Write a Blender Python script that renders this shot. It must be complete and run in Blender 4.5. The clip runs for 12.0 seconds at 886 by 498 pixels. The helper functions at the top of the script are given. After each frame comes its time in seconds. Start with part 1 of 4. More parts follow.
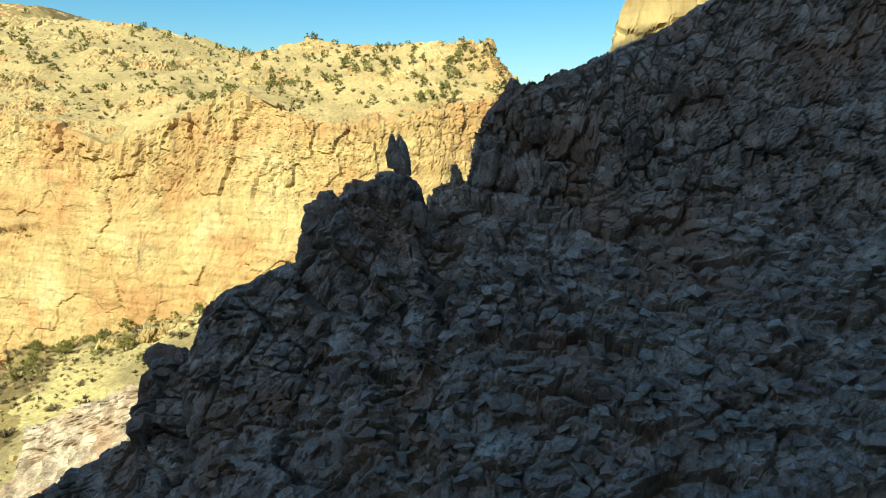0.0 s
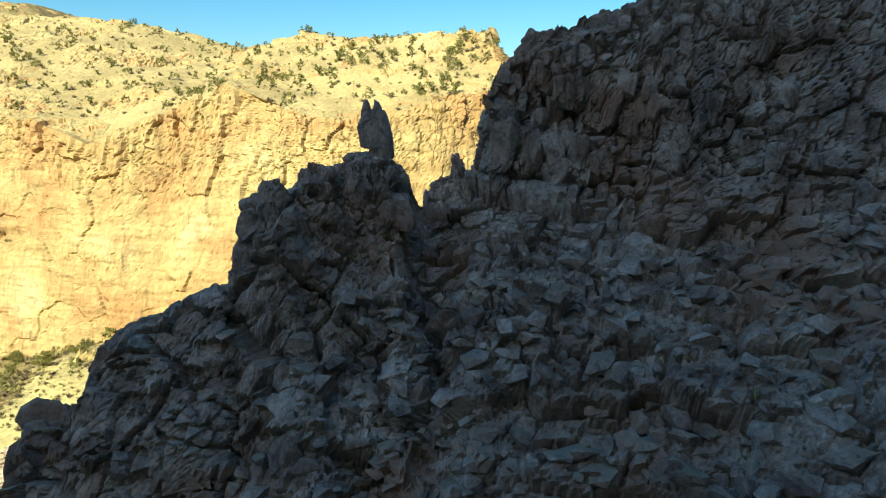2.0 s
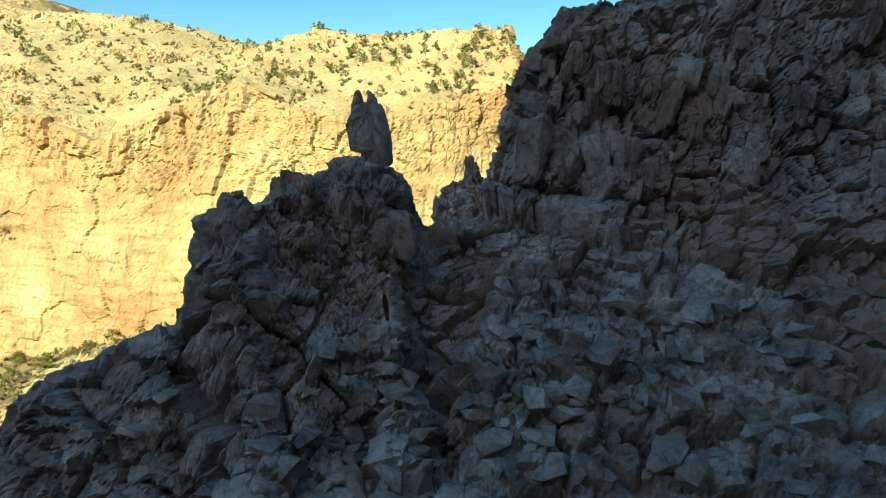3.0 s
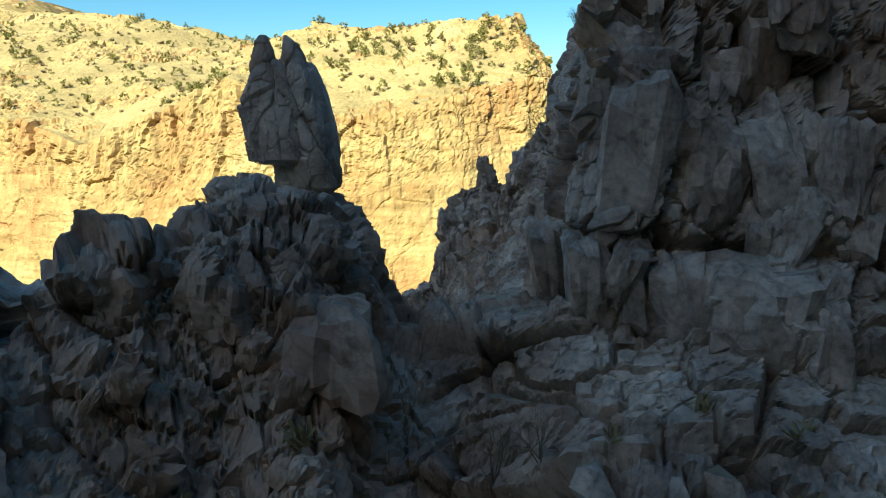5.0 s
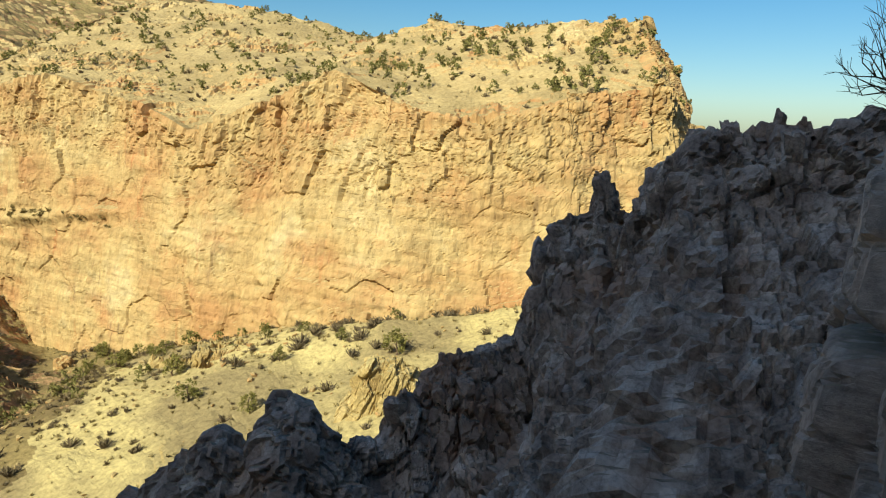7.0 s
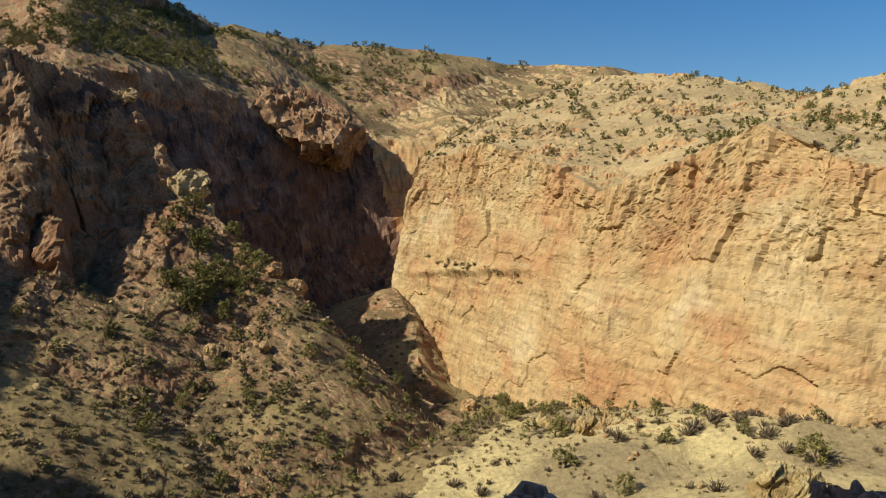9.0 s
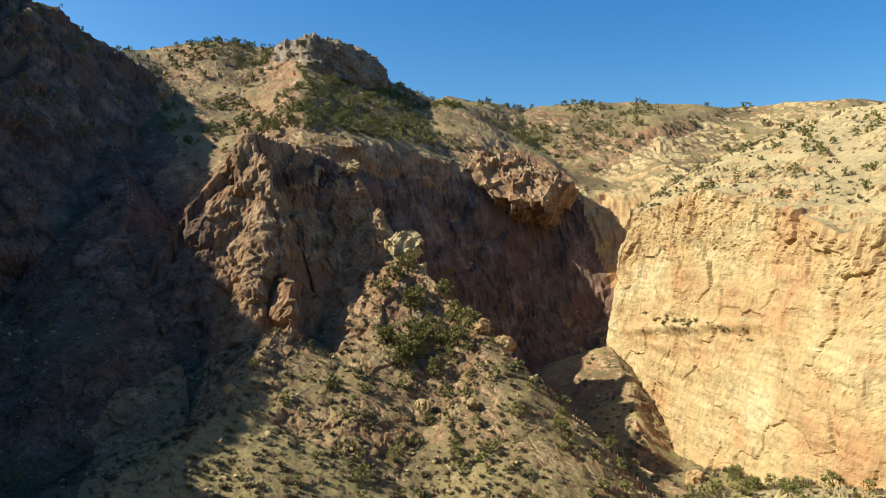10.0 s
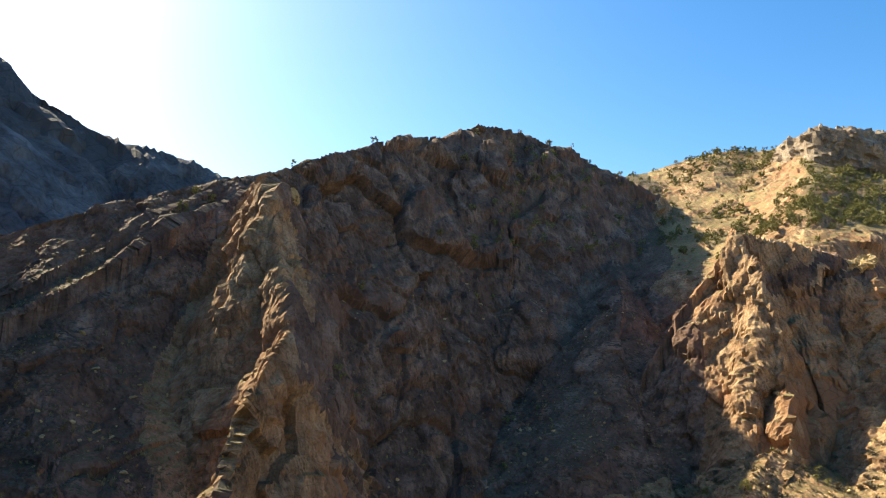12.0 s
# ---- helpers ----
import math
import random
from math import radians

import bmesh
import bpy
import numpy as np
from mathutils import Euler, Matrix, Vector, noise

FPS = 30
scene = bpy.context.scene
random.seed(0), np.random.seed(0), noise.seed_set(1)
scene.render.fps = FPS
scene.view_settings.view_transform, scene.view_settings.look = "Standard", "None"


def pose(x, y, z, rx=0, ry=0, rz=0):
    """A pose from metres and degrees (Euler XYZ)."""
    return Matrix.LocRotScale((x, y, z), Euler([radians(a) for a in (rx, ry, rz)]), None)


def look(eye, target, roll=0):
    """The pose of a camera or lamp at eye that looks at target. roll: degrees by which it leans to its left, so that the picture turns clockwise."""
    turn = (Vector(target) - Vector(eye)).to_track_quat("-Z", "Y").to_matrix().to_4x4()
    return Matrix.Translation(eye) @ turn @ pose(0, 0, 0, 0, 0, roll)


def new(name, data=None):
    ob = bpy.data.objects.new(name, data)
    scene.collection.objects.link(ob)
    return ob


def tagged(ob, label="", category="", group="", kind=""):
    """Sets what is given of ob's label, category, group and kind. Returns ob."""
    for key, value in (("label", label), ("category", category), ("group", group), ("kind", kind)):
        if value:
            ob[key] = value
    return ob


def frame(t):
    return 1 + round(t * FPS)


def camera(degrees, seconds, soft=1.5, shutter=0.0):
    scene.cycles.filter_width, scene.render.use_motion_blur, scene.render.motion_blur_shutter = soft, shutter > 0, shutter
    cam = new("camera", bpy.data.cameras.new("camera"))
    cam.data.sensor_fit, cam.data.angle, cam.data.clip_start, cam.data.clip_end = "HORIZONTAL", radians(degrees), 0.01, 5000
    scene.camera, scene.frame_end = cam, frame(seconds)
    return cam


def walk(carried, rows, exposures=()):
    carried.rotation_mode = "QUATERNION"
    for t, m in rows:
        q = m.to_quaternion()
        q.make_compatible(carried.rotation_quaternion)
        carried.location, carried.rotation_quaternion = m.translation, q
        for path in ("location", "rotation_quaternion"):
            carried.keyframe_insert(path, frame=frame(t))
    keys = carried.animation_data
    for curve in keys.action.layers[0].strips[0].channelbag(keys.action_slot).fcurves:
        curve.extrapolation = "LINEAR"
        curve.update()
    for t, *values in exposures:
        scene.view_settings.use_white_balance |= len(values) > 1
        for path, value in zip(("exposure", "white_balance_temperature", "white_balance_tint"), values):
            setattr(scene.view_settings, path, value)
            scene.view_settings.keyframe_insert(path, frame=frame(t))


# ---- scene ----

cam = camera(64.83, 12.0, soft=1.1)
PATH = [
    (0.0, pose(0.00, -0.00, 40.00, 80.46, -0.13, 0.00)),
    (0.5, pose(0.07, 3.16, 39.34, 80.49, -0.07, 0.37)),
    (1.0, pose(0.17, 6.37, 38.77, 80.38, 0.46, 0.19)),
    (1.5, pose(0.23, 9.68, 38.52, 80.45, 0.41, 0.17)),
    (2.0, pose(0.30, 13.07, 38.37, 80.44, 0.44, 0.14)),
    (2.5, pose(0.36, 16.46, 38.26, 80.37, 0.51, 0.38)),
    (3.0, pose(0.37, 19.94, 38.38, 80.42, -0.04, 1.26)),
    (3.2, pose(0.38, 21.32, 38.45, 80.49, -0.34, 1.95)),
    (4.8, pose(0.25, 32.04, 38.14, 80.25, 1.13, 1.91)),
    (5.0, pose(0.23, 33.40, 38.19, 80.19, 1.09, 1.91)),
    (5.5, pose(0.21, 36.76, 38.40, 80.18, 1.05, 1.94)),
    (6.0, pose(0.16, 39.87, 38.46, 80.23, 0.99, 1.92)),
    (6.5, pose(0.13, 43.00, 38.19, 80.29, -3.04, 7.39)),
    (6.7, pose(0.12, 44.25, 38.04, 80.35, -2.80, 8.50)),
    (8.3, pose(0.05, 53.97, 36.02, 82.32, -5.29, 32.90)),
    (8.5, pose(-0.04, 55.17, 35.65, 83.01, -4.76, 36.39)),
    (9.0, pose(-0.34, 58.13, 34.61, 84.86, -2.91, 44.90)),
    (9.5, pose(-0.80, 61.08, 33.48, 86.96, -1.41, 53.58)),
    (10.0, pose(-1.44, 64.04, 32.36, 89.40, -0.54, 62.70)),
    (10.5, pose(-2.21, 67.01, 31.28, 92.03, 0.64, 71.78)),
    (11.0, pose(-3.11, 69.98, 30.29, 91.58, -0.77, 82.41)),
    (11.5, pose(-4.14, 72.95, 29.39, 94.98, -1.09, 93.04)),
    (12.0, pose(-5.23, 75.92, 28.53, 98.47, -1.40, 103.73)),
]
walk(cam, PATH, [(0.0, 0.85, 6600, -10), (2.5, 1.06, 6600, -11), (5.5, 1.1, 6600, -11), (6.0, 0.8, 6700, -8), (6.5, 0.7, 6800, -6), (8.3, 0.1, 6700, 14), (9.0, 0.2, 6400, 14), (10.0, 0.75, 6100, 7), (10.5, 1.2, 6300, 4), (11.0, 1.6, 6900, 9), (11.5, 1.75, 7100, 12), (12.0, 1.6, 7200, 10)])

# ---- sky and sun ----
SUN_AZ, SUN_EL = 156.0, 37.3          # azimuth counted from +y towards -x
to_sun = Vector((-math.sin(radians(SUN_AZ)) * math.cos(radians(SUN_EL)), math.cos(radians(SUN_AZ)) * math.cos(radians(SUN_EL)), math.sin(radians(SUN_EL))))
world = bpy.data.worlds.new("sky")
scene.world = world
world.use_nodes = True
sky = world.node_tree.nodes.new("ShaderNodeTexSky")
sky.sky_type, sky.sun_disc = "NISHITA", False
sky.sun_elevation, sky.sun_rotation = radians(SUN_EL), radians(-SUN_AZ)
sky.air_density, sky.dust_density, sky.ozone_density = 1.0, 1.2, 3.0
back = world.node_tree.nodes["Background"]
back.inputs[1].default_value = 0.09
tone = world.node_tree.nodes.new("ShaderNodeHueSaturation")
tone.inputs["Saturation"].default_value = 1.38
world.node_tree.links.new(sky.outputs[0], tone.inputs["Color"])
world.node_tree.links.new(tone.outputs[0], back.inputs[0])
sun = new("sun", bpy.data.lights.new("sun", "SUN"))
sun.data.energy, sun.data.angle, sun.data.color = 5.0, radians(0.5), (1.0, 0.91, 0.70)
sun.matrix_world = look(to_sun * 300, (0, 0, 0))


# ---- noise in numpy ----
def hash3(i, j, k, seed):
    h = i.astype(np.uint32) * np.uint32(374761393) + j.astype(np.uint32) * np.uint32(668265263) + k.astype(np.uint32) * np.uint32(2147483647) + np.uint32(seed * 1274126177 & 0xFFFFFFFF)
    h = (h ^ (h >> np.uint32(13))) * np.uint32(1274126177)
    h = (h ^ (h >> np.uint32(16))) * np.uint32(2246822519)
    return ((h ^ (h >> np.uint32(15))) & np.uint32(0xFFFFFF)).astype(np.float32) * np.float32(1 / 16777216)


def value_noise(p, seed=0):
    """Smooth noise from -1 to 1 at points p (n, 3)."""
    b = np.floor(p).astype(np.int32)
    f = (p - b).astype(np.float32)
    f = f * f * (3 - 2 * f)
    out = 0
    for dx in (0, 1):
        for dy in (0, 1):
            for dz in (0, 1):
                w = (f[:, 0] if dx else 1 - f[:, 0]) * (f[:, 1] if dy else 1 - f[:, 1]) * (f[:, 2] if dz else 1 - f[:, 2])
                out = out + w * hash3(b[:, 0] + dx, b[:, 1] + dy, b[:, 2] + dz, seed)
    return out * 2 - 1


def fbm(p, size, octaves=4, gain=0.5, seed=0):
    out, amp = 0, 1.0
    q = p / size
    for o in range(octaves):
        out = out + amp * value_noise(q, seed + o)
        q, amp = q * 2.03 + 7.1, amp * gain
    return out


def cells(p, seed=0):
    """Nearest-cell data at points p: how far inside its cell each point is, the cell's random tilt plane, and a random number per cell."""
    b = np.floor(p).astype(np.int32)
    n = len(p)
    d1, d2 = np.full(n, 9e9, np.float32), np.full(n, 9e9, np.float32)
    to, ids = np.zeros((n, 3), np.float32), np.zeros((n, 3), np.int32)
    for dx in (-1, 0, 1):
        for dy in (-1, 0, 1):
            for dz in (-1, 0, 1):
                c = b + np.array((dx, dy, dz), np.int32)
                v = np.stack([c[:, a] + 0.1 + 0.8 * hash3(c[:, 0], c[:, 1], c[:, 2], seed + a) for a in range(3)], 1) - p
                d = np.abs(v).max(1) * 0.5 + np.sqrt((v * v).sum(1)) * 0.5
                near = d < d1
                d2 = np.where(near, d1, np.minimum(d2, d))
                d1 = np.where(near, d, d1)
                to[near], ids[near] = v[near], c[near]
    r = [hash3(ids[:, 0], ids[:, 1], ids[:, 2], seed + 10 + a) for a in range(4)]
    tilt = (r[1] - 0.5) * to[:, 0] + (r[2] - 0.5) * to[:, 1] + (r[3] - 0.5) * to[:, 2]
    return d2 - d1, tilt, r[0]


def blocks(p, size, seed=0, turn=None, crack=0.15):
    """Fractured rock: each cell stands out by its own step and leans its own way, with cracks between. About -1 to 1."""
    q = p if turn is None else p @ np.array(turn.to_3x3()).astype(np.float32)
    edge, tilt, r = cells((q / np.array(size, np.float32)).astype(np.float32), seed)
    return (r - 0.5) * 1.5 + tilt * 1.1 - crack * 3 * np.clip(0.07 - edge, 0, 1) / 0.07


# ---- materials ----
def material(name):
    m = bpy.data.materials.new(name)
    m.use_nodes = True
    return m, m.node_tree.nodes, m.node_tree.links


def rock_material(name, dark, mid, light, stain, size, soil=None, streak=1.0, bump=0.5, soil_from=0.72, stained=0.5, joints=0.6):
    m, n, l = material(name)
    bsdf = n["Principled BSDF"]
    bsdf.inputs["Roughness"].default_value = 0.92
    bsdf.inputs["Specular IOR Level"].default_value = 0.2
    geo = n.new("ShaderNodeNewGeometry")
    sep = n.new("ShaderNodeMapping")
    sep.inputs["Scale"].default_value = (1, 1, streak)
    l.new(geo.outputs["Position"], sep.inputs["Vector"])

    def tex(scale, detail, rough, vec):
        t = n.new("ShaderNodeTexNoise")
        t.inputs["Scale"].default_value, t.inputs["Detail"].default_value, t.inputs["Roughness"].default_value = scale, detail, rough
        l.new(vec, t.inputs["Vector"])
        return t.outputs["Fac"]

    def ramp(fac, stops):
        r = n.new("ShaderNodeValToRGB")
        e = r.color_ramp.elements
        while len(e) < len(stops):
            e.new(0.5)
        for el, (pos, c) in zip(e, stops):
            el.position, el.color = pos, (*c, 1) if len(c) == 3 else c
        l.new(fac, r.inputs[0])
        return r.outputs[0]

    def mix(fac, a, b, mode="MIX"):
        x = n.new("ShaderNodeMix")
        x.data_type, x.blend_type = "RGBA", mode
        if isinstance(fac, float):
            x.inputs[0].default_value = fac
        else:
            l.new(fac, x.inputs[0])
        l.new(a, x.inputs[6])
        l.new(b, x.inputs[7])
        return x.outputs[2]

    big = tex(1.0 / size, 5, 0.6, sep.outputs[0])
    fine = tex(9.0 / size, 6, 0.7, sep.outputs[0])
    far = tex(0.22 / size, 3, 0.55, geo.outputs["Position"])
    base = ramp(big, [(0.32, dark), (0.5, mid), (0.68, light)])
    grain = ramp(fine, [(0.3, (0.5, 0.5, 0.5)), (0.5, (0.95, 0.95, 0.95)), (0.7, (1.22, 1.22, 1.22))])
    col = mix(1.0, base, grain, "MULTIPLY")
    stains = ramp(far, [(stained, (0, 0, 0)), (stained + 0.16, (0.75, 0.75, 0.75))])
    st = n.new("ShaderNodeRGB")
    st.outputs[0].default_value = (*stain, 1)
    col = mix(stains, col, st.outputs[0])
    pale = ramp(tex(0.5 / size, 4, 0.6, sep.outputs[0]), [(0.58, (0, 0, 0)), (0.72, (0.6, 0.6, 0.6))])
    pc = n.new("ShaderNodeRGB")
    pc.outputs[0].default_value = (*[min(1, c * 1.15) for c in light], 1)
    col = mix(pale, col, pc.outputs[0])
    lines = n.new("ShaderNodeTexVoronoi")
    lines.feature = "DISTANCE_TO_EDGE"
    lines.inputs["Scale"].default_value = 1.6 / size
    l.new(sep.outputs[0], lines.inputs["Vector"])
    cracks = ramp(lines.outputs["Distance"], [(0.0, (0.45, 0.45, 0.45)), (0.035, (1, 1, 1))])
    col = mix(joints, col, mix(1.0, col, cracks, "MULTIPLY"))
    if soil:
        normal = n.new("ShaderNodeSeparateXYZ")
        l.new(geo.outputs["Normal"], normal.inputs[0])
        patch = n.new("ShaderNodeMath")
        patch.operation = "MULTIPLY_ADD"
        patch.inputs[1].default_value, patch.inputs[2].default_value = 0.35, -0.17
        l.new(tex(2.5 / size, 4, 0.6, geo.outputs["Position"]), patch.inputs[0])
        add = n.new("ShaderNodeMath")
        l.new(normal.outputs[2], add.inputs[0])
        l.new(patch.outputs[0], add.inputs[1])
        mask = ramp(add.outputs[0], [(soil_from, (0, 0, 0)), (soil_from + 0.1, (1, 1, 1))])
        earth = ramp(tex(0.9, 6, 0.75, geo.outputs["Position"]), [(0.3, [c * 0.55 for c in soil]), (0.5, soil), (0.7, [min(1, c * 1.3) for c in soil])])
        wide = ramp(tex(0.035, 3, 0.5, geo.outputs["Position"]), [(0.4, (0.8, 0.8, 0.85)), (0.6, (1.45, 1.5, 1.45))])
        earth = mix(1.0, earth, wide, "MULTIPLY")
        col = mix(mask, col, earth)
    l.new(col, bsdf.inputs["Base Color"])
    b = n.new("ShaderNodeBump")
    b.inputs["Strength"].default_value, b.inputs["Distance"].default_value = bump, 0.06 * size
    l.new(tex(4.0 / size, 8, 0.72, sep.outputs[0]), b.inputs["Height"])
    l.new(b.outputs[0], bsdf.inputs["Normal"])
    return m


near_rock = rock_material("near_rock", (0.19, 0.145, 0.118), (0.40, 0.325, 0.268), (0.60, 0.52, 0.44), (0.36, 0.225, 0.15), 1.6, soil=(0.22, 0.18, 0.13), joints=0.35, bump=0.8, soil_from=0.9)


def cliff_material(name):
    """Weathered canyon wall: orange, tan and cream beds, vertical dark and rusty water streaks, thin bedding lines, soil on the flats."""
    m, n, l = material(name)
    bsdf = n["Principled BSDF"]
    bsdf.inputs["Roughness"].default_value, bsdf.inputs["Specular IOR Level"].default_value = 0.93, 0.15
    geo = n.new("ShaderNodeNewGeometry")

    def noise(scale, stretch, detail=5, rough=0.6, shift=0.0):
        mp = n.new("ShaderNodeMapping")
        mp.inputs["Scale"].default_value, mp.inputs["Location"].default_value = stretch, (shift, shift * 0.7, shift * 1.3)
        l.new(geo.outputs["Position"], mp.inputs["Vector"])
        t = n.new("ShaderNodeTexNoise")
        t.inputs["Scale"].default_value, t.inputs["Detail"].default_value, t.inputs["Roughness"].default_value = scale, detail, rough
        l.new(mp.outputs[0], t.inputs["Vector"])
        return t.outputs["Fac"]

    def ramp(fac, *stops):
        r = n.new("ShaderNodeValToRGB")
        e = r.color_ramp.elements
        while len(e) < len(stops):
            e.new(0.5)
        for el, (pos, c) in zip(e, stops):
            el.position, el.color = pos, (c, c, c, 1) if isinstance(c, (int, float)) else (*c, 1)
        l.new(fac, r.inputs[0])
        return r.outputs[0]

    def mix(fac, a, b, mode="MIX"):
        x = n.new("ShaderNodeMix")
        x.data_type, x.blend_type = "RGBA", mode
        for sock, v in ((x.inputs[0], fac), (x.inputs[6], a), (x.inputs[7], b)):
            if isinstance(v, (int, float)):
                sock.default_value = v
            elif isinstance(v, tuple):
                sock.default_value = (*v, 1)
            else:
                l.new(v, sock)
        return x.outputs[2]

    col = ramp(noise(0.028, (1, 1, 1.3), 6, 0.62), (0.36, (0.38, 0.22, 0.105)), (0.47, (0.415, 0.285, 0.138)), (0.57, (0.445, 0.335, 0.168)), (0.69, (0.51, 0.42, 0.25)))
    col = mix(ramp(noise(0.05, (1, 1, 1.6), 5, 0.65, 31), (0.54, 0.0), (0.68, 0.55)), col, (0.37, 0.185, 0.09))
    col = mix(1.0, col, ramp(noise(0.5, (1, 1, 0.35), 7, 0.72), (0.3, 0.68), (0.5, 0.98), (0.7, 1.16)), "MULTIPLY")
    col = mix(1.0, col, ramp(noise(0.6, (0.12, 0.12, 1), 4, 0.6, 7), (0.36, 0.84), (0.5, 1.0), (0.64, 1.08)), "MULTIPLY")
    streak = mix(1.0, ramp(noise(0.30, (1, 1, 0.07), 4, 0.6, 3), (0.60, 0.0), (0.69, 1.0)), ramp(noise(0.06, (1, 1, 1), 3, 0.5, 19), (0.47, 0.0), (0.6, 0.6)), "MULTIPLY")
    col = mix(streak, col, (0.15, 0.095, 0.06))
    rust = mix(1.0, ramp(noise(0.22, (1, 1, 0.09), 4, 0.6, 43), (0.6, 0.0), (0.7, 1.0)), ramp(noise(0.05, (1, 1, 1), 3, 0.5, 57), (0.48, 0.0), (0.62, 0.6)), "MULTIPLY")
    col = mix(rust, col, (0.36, 0.13, 0.055))
    cells_ = n.new("ShaderNodeTexVoronoi")
    cells_.feature = "DISTANCE_TO_EDGE"
    cells_.inputs["Scale"].default_value = 0.16
    warp = n.new("ShaderNodeVectorMath")
    warp.operation = "MULTIPLY_ADD"
    jig = n.new("ShaderNodeTexNoise")
    jig.inputs["Scale"].default_value, jig.inputs["Detail"].default_value = 0.2, 4
    l.new(geo.outputs["Position"], jig.inputs["Vector"])
    warp.inputs[1].default_value = (9, 9, 9)
    l.new(jig.outputs["Color"], warp.inputs[0])
    squash = n.new("ShaderNodeVectorMath")
    squash.operation = "MULTIPLY"
    squash.inputs[1].default_value = (1, 1, 0.5)
    l.new(geo.outputs["Position"], squash.inputs[0])
    l.new(squash.outputs[0], warp.inputs[2])
    l.new(warp.outputs[0], cells_.inputs["Vector"])
    seam = mix(ramp(noise(0.08, (1, 1, 1), 3, 0.5, 71), (0.48, 0.0), (0.6, 0.4)), (1.0, 1.0, 1.0), ramp(cells_.outputs["Distance"], (0.0, 0.35), (0.02, 1.0)))
    col = mix(1.0, col, seam, "MULTIPLY")
    up = n.new("ShaderNodeSeparateXYZ")
    l.new(geo.outputs["Normal"], up.inputs[0])
    lift = n.new("ShaderNodeMath")
    lift.operation = "MULTIPLY_ADD"
    lift.inputs[1].default_value = 0.5
    l.new(noise(0.25, (1, 1, 1), 5, 0.65, 11), lift.inputs[0])
    l.new(up.outputs[2], lift.inputs[2])
    soil = mix(1.0, ramp(noise(0.9, (1, 1, 1), 6, 0.75, 5), (0.3, (0.25, 0.192, 0.095)), (0.5, (0.38, 0.292, 0.148)), (0.7, (0.48, 0.378, 0.2))), ramp(noise(0.04, (1, 1, 1), 4, 0.6, 23), (0.4, 0.82), (0.6, 1.12)), "MULTIPLY")
    col = mix(ramp(lift.outputs[0], (0.9, 0.0), (1.05, 1.0)), col, soil)
    l.new(col, bsdf.inputs["Base Color"])
    b = n.new("ShaderNodeBump")
    b.inputs["Strength"].default_value, b.inputs["Distance"].default_value = 0.7, 0.7
    l.new(noise(0.45, (1, 1, 0.6), 9, 0.7, 2), b.inputs["Height"])
    l.new(b.outputs[0], bsdf.inputs["Normal"])
    return m


cliff_rock = cliff_material("cliff_rock")
hill_rock = rock_material("hill_rock", (0.17, 0.098, 0.056), (0.295, 0.182, 0.10), (0.41, 0.28, 0.165), (0.30, 0.15, 0.078), 6.0, soil=(0.17, 0.128, 0.06), bump=1.0)
# hill rock with shade put into its colour, for west mountain and gully
shaded_hill_rock = rock_material("shaded_hill_rock", (0.075, 0.05, 0.04), (0.15, 0.1, 0.074), (0.25, 0.175, 0.13), (0.155, 0.085, 0.056), 9.0, soil=(0.075, 0.06, 0.036), bump=1.0, joints=0.3)
dome_rock = rock_material("dome_rock", (0.14, 0.105, 0.075), (0.24, 0.19, 0.14), (0.33, 0.27, 0.2), (0.2, 0.14, 0.09), 6.0, bump=0.7)
bench_rock = rock_material("bench_rock", (0.26, 0.18, 0.08), (0.38, 0.29, 0.13), (0.46, 0.37, 0.2), (0.34, 0.2, 0.1), 6.0, soil=(0.31, 0.25, 0.125), bump=0.8, soil_from=0.66)
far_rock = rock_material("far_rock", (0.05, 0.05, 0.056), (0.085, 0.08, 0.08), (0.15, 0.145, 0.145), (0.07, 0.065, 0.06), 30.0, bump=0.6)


# ---- mesh from a grid of points ----
def grid_mesh(name, p, mat, smooth=False):
    nu, nv = p.shape[:2]
    me = bpy.data.meshes.new(name)
    idx = np.arange(nu * nv).reshape(nu, nv)
    quads = np.stack([idx[:-1, :-1], idx[1:, :-1], idx[1:, 1:], idx[:-1, 1:]], -1).reshape(-1, 4)
    me.vertices.add(nu * nv)
    me.vertices.foreach_set("co", p.reshape(-1).astype(np.float32))
    me.loops.add(quads.size)
    me.loops.foreach_set("vertex_index", quads.reshape(-1).astype(np.int32))
    me.polygons.add(len(quads))
    me.polygons.foreach_set("loop_start", np.arange(0, quads.size, 4, dtype=np.int32))
    me.polygons.foreach_set("use_smooth", np.full(len(quads), smooth))
    me.update(calc_edges=True)
    me.materials.append(mat)
    return me


def grid_object(name, p, mat, smooth=False):
    return new(name, grid_mesh(name, p, mat, smooth))


def grid_normals(p):
    n = np.cross(np.gradient(p, axis=0), np.gradient(p, axis=1))
    return n / np.maximum(np.linalg.norm(n, axis=2, keepdims=True), 1e-9)


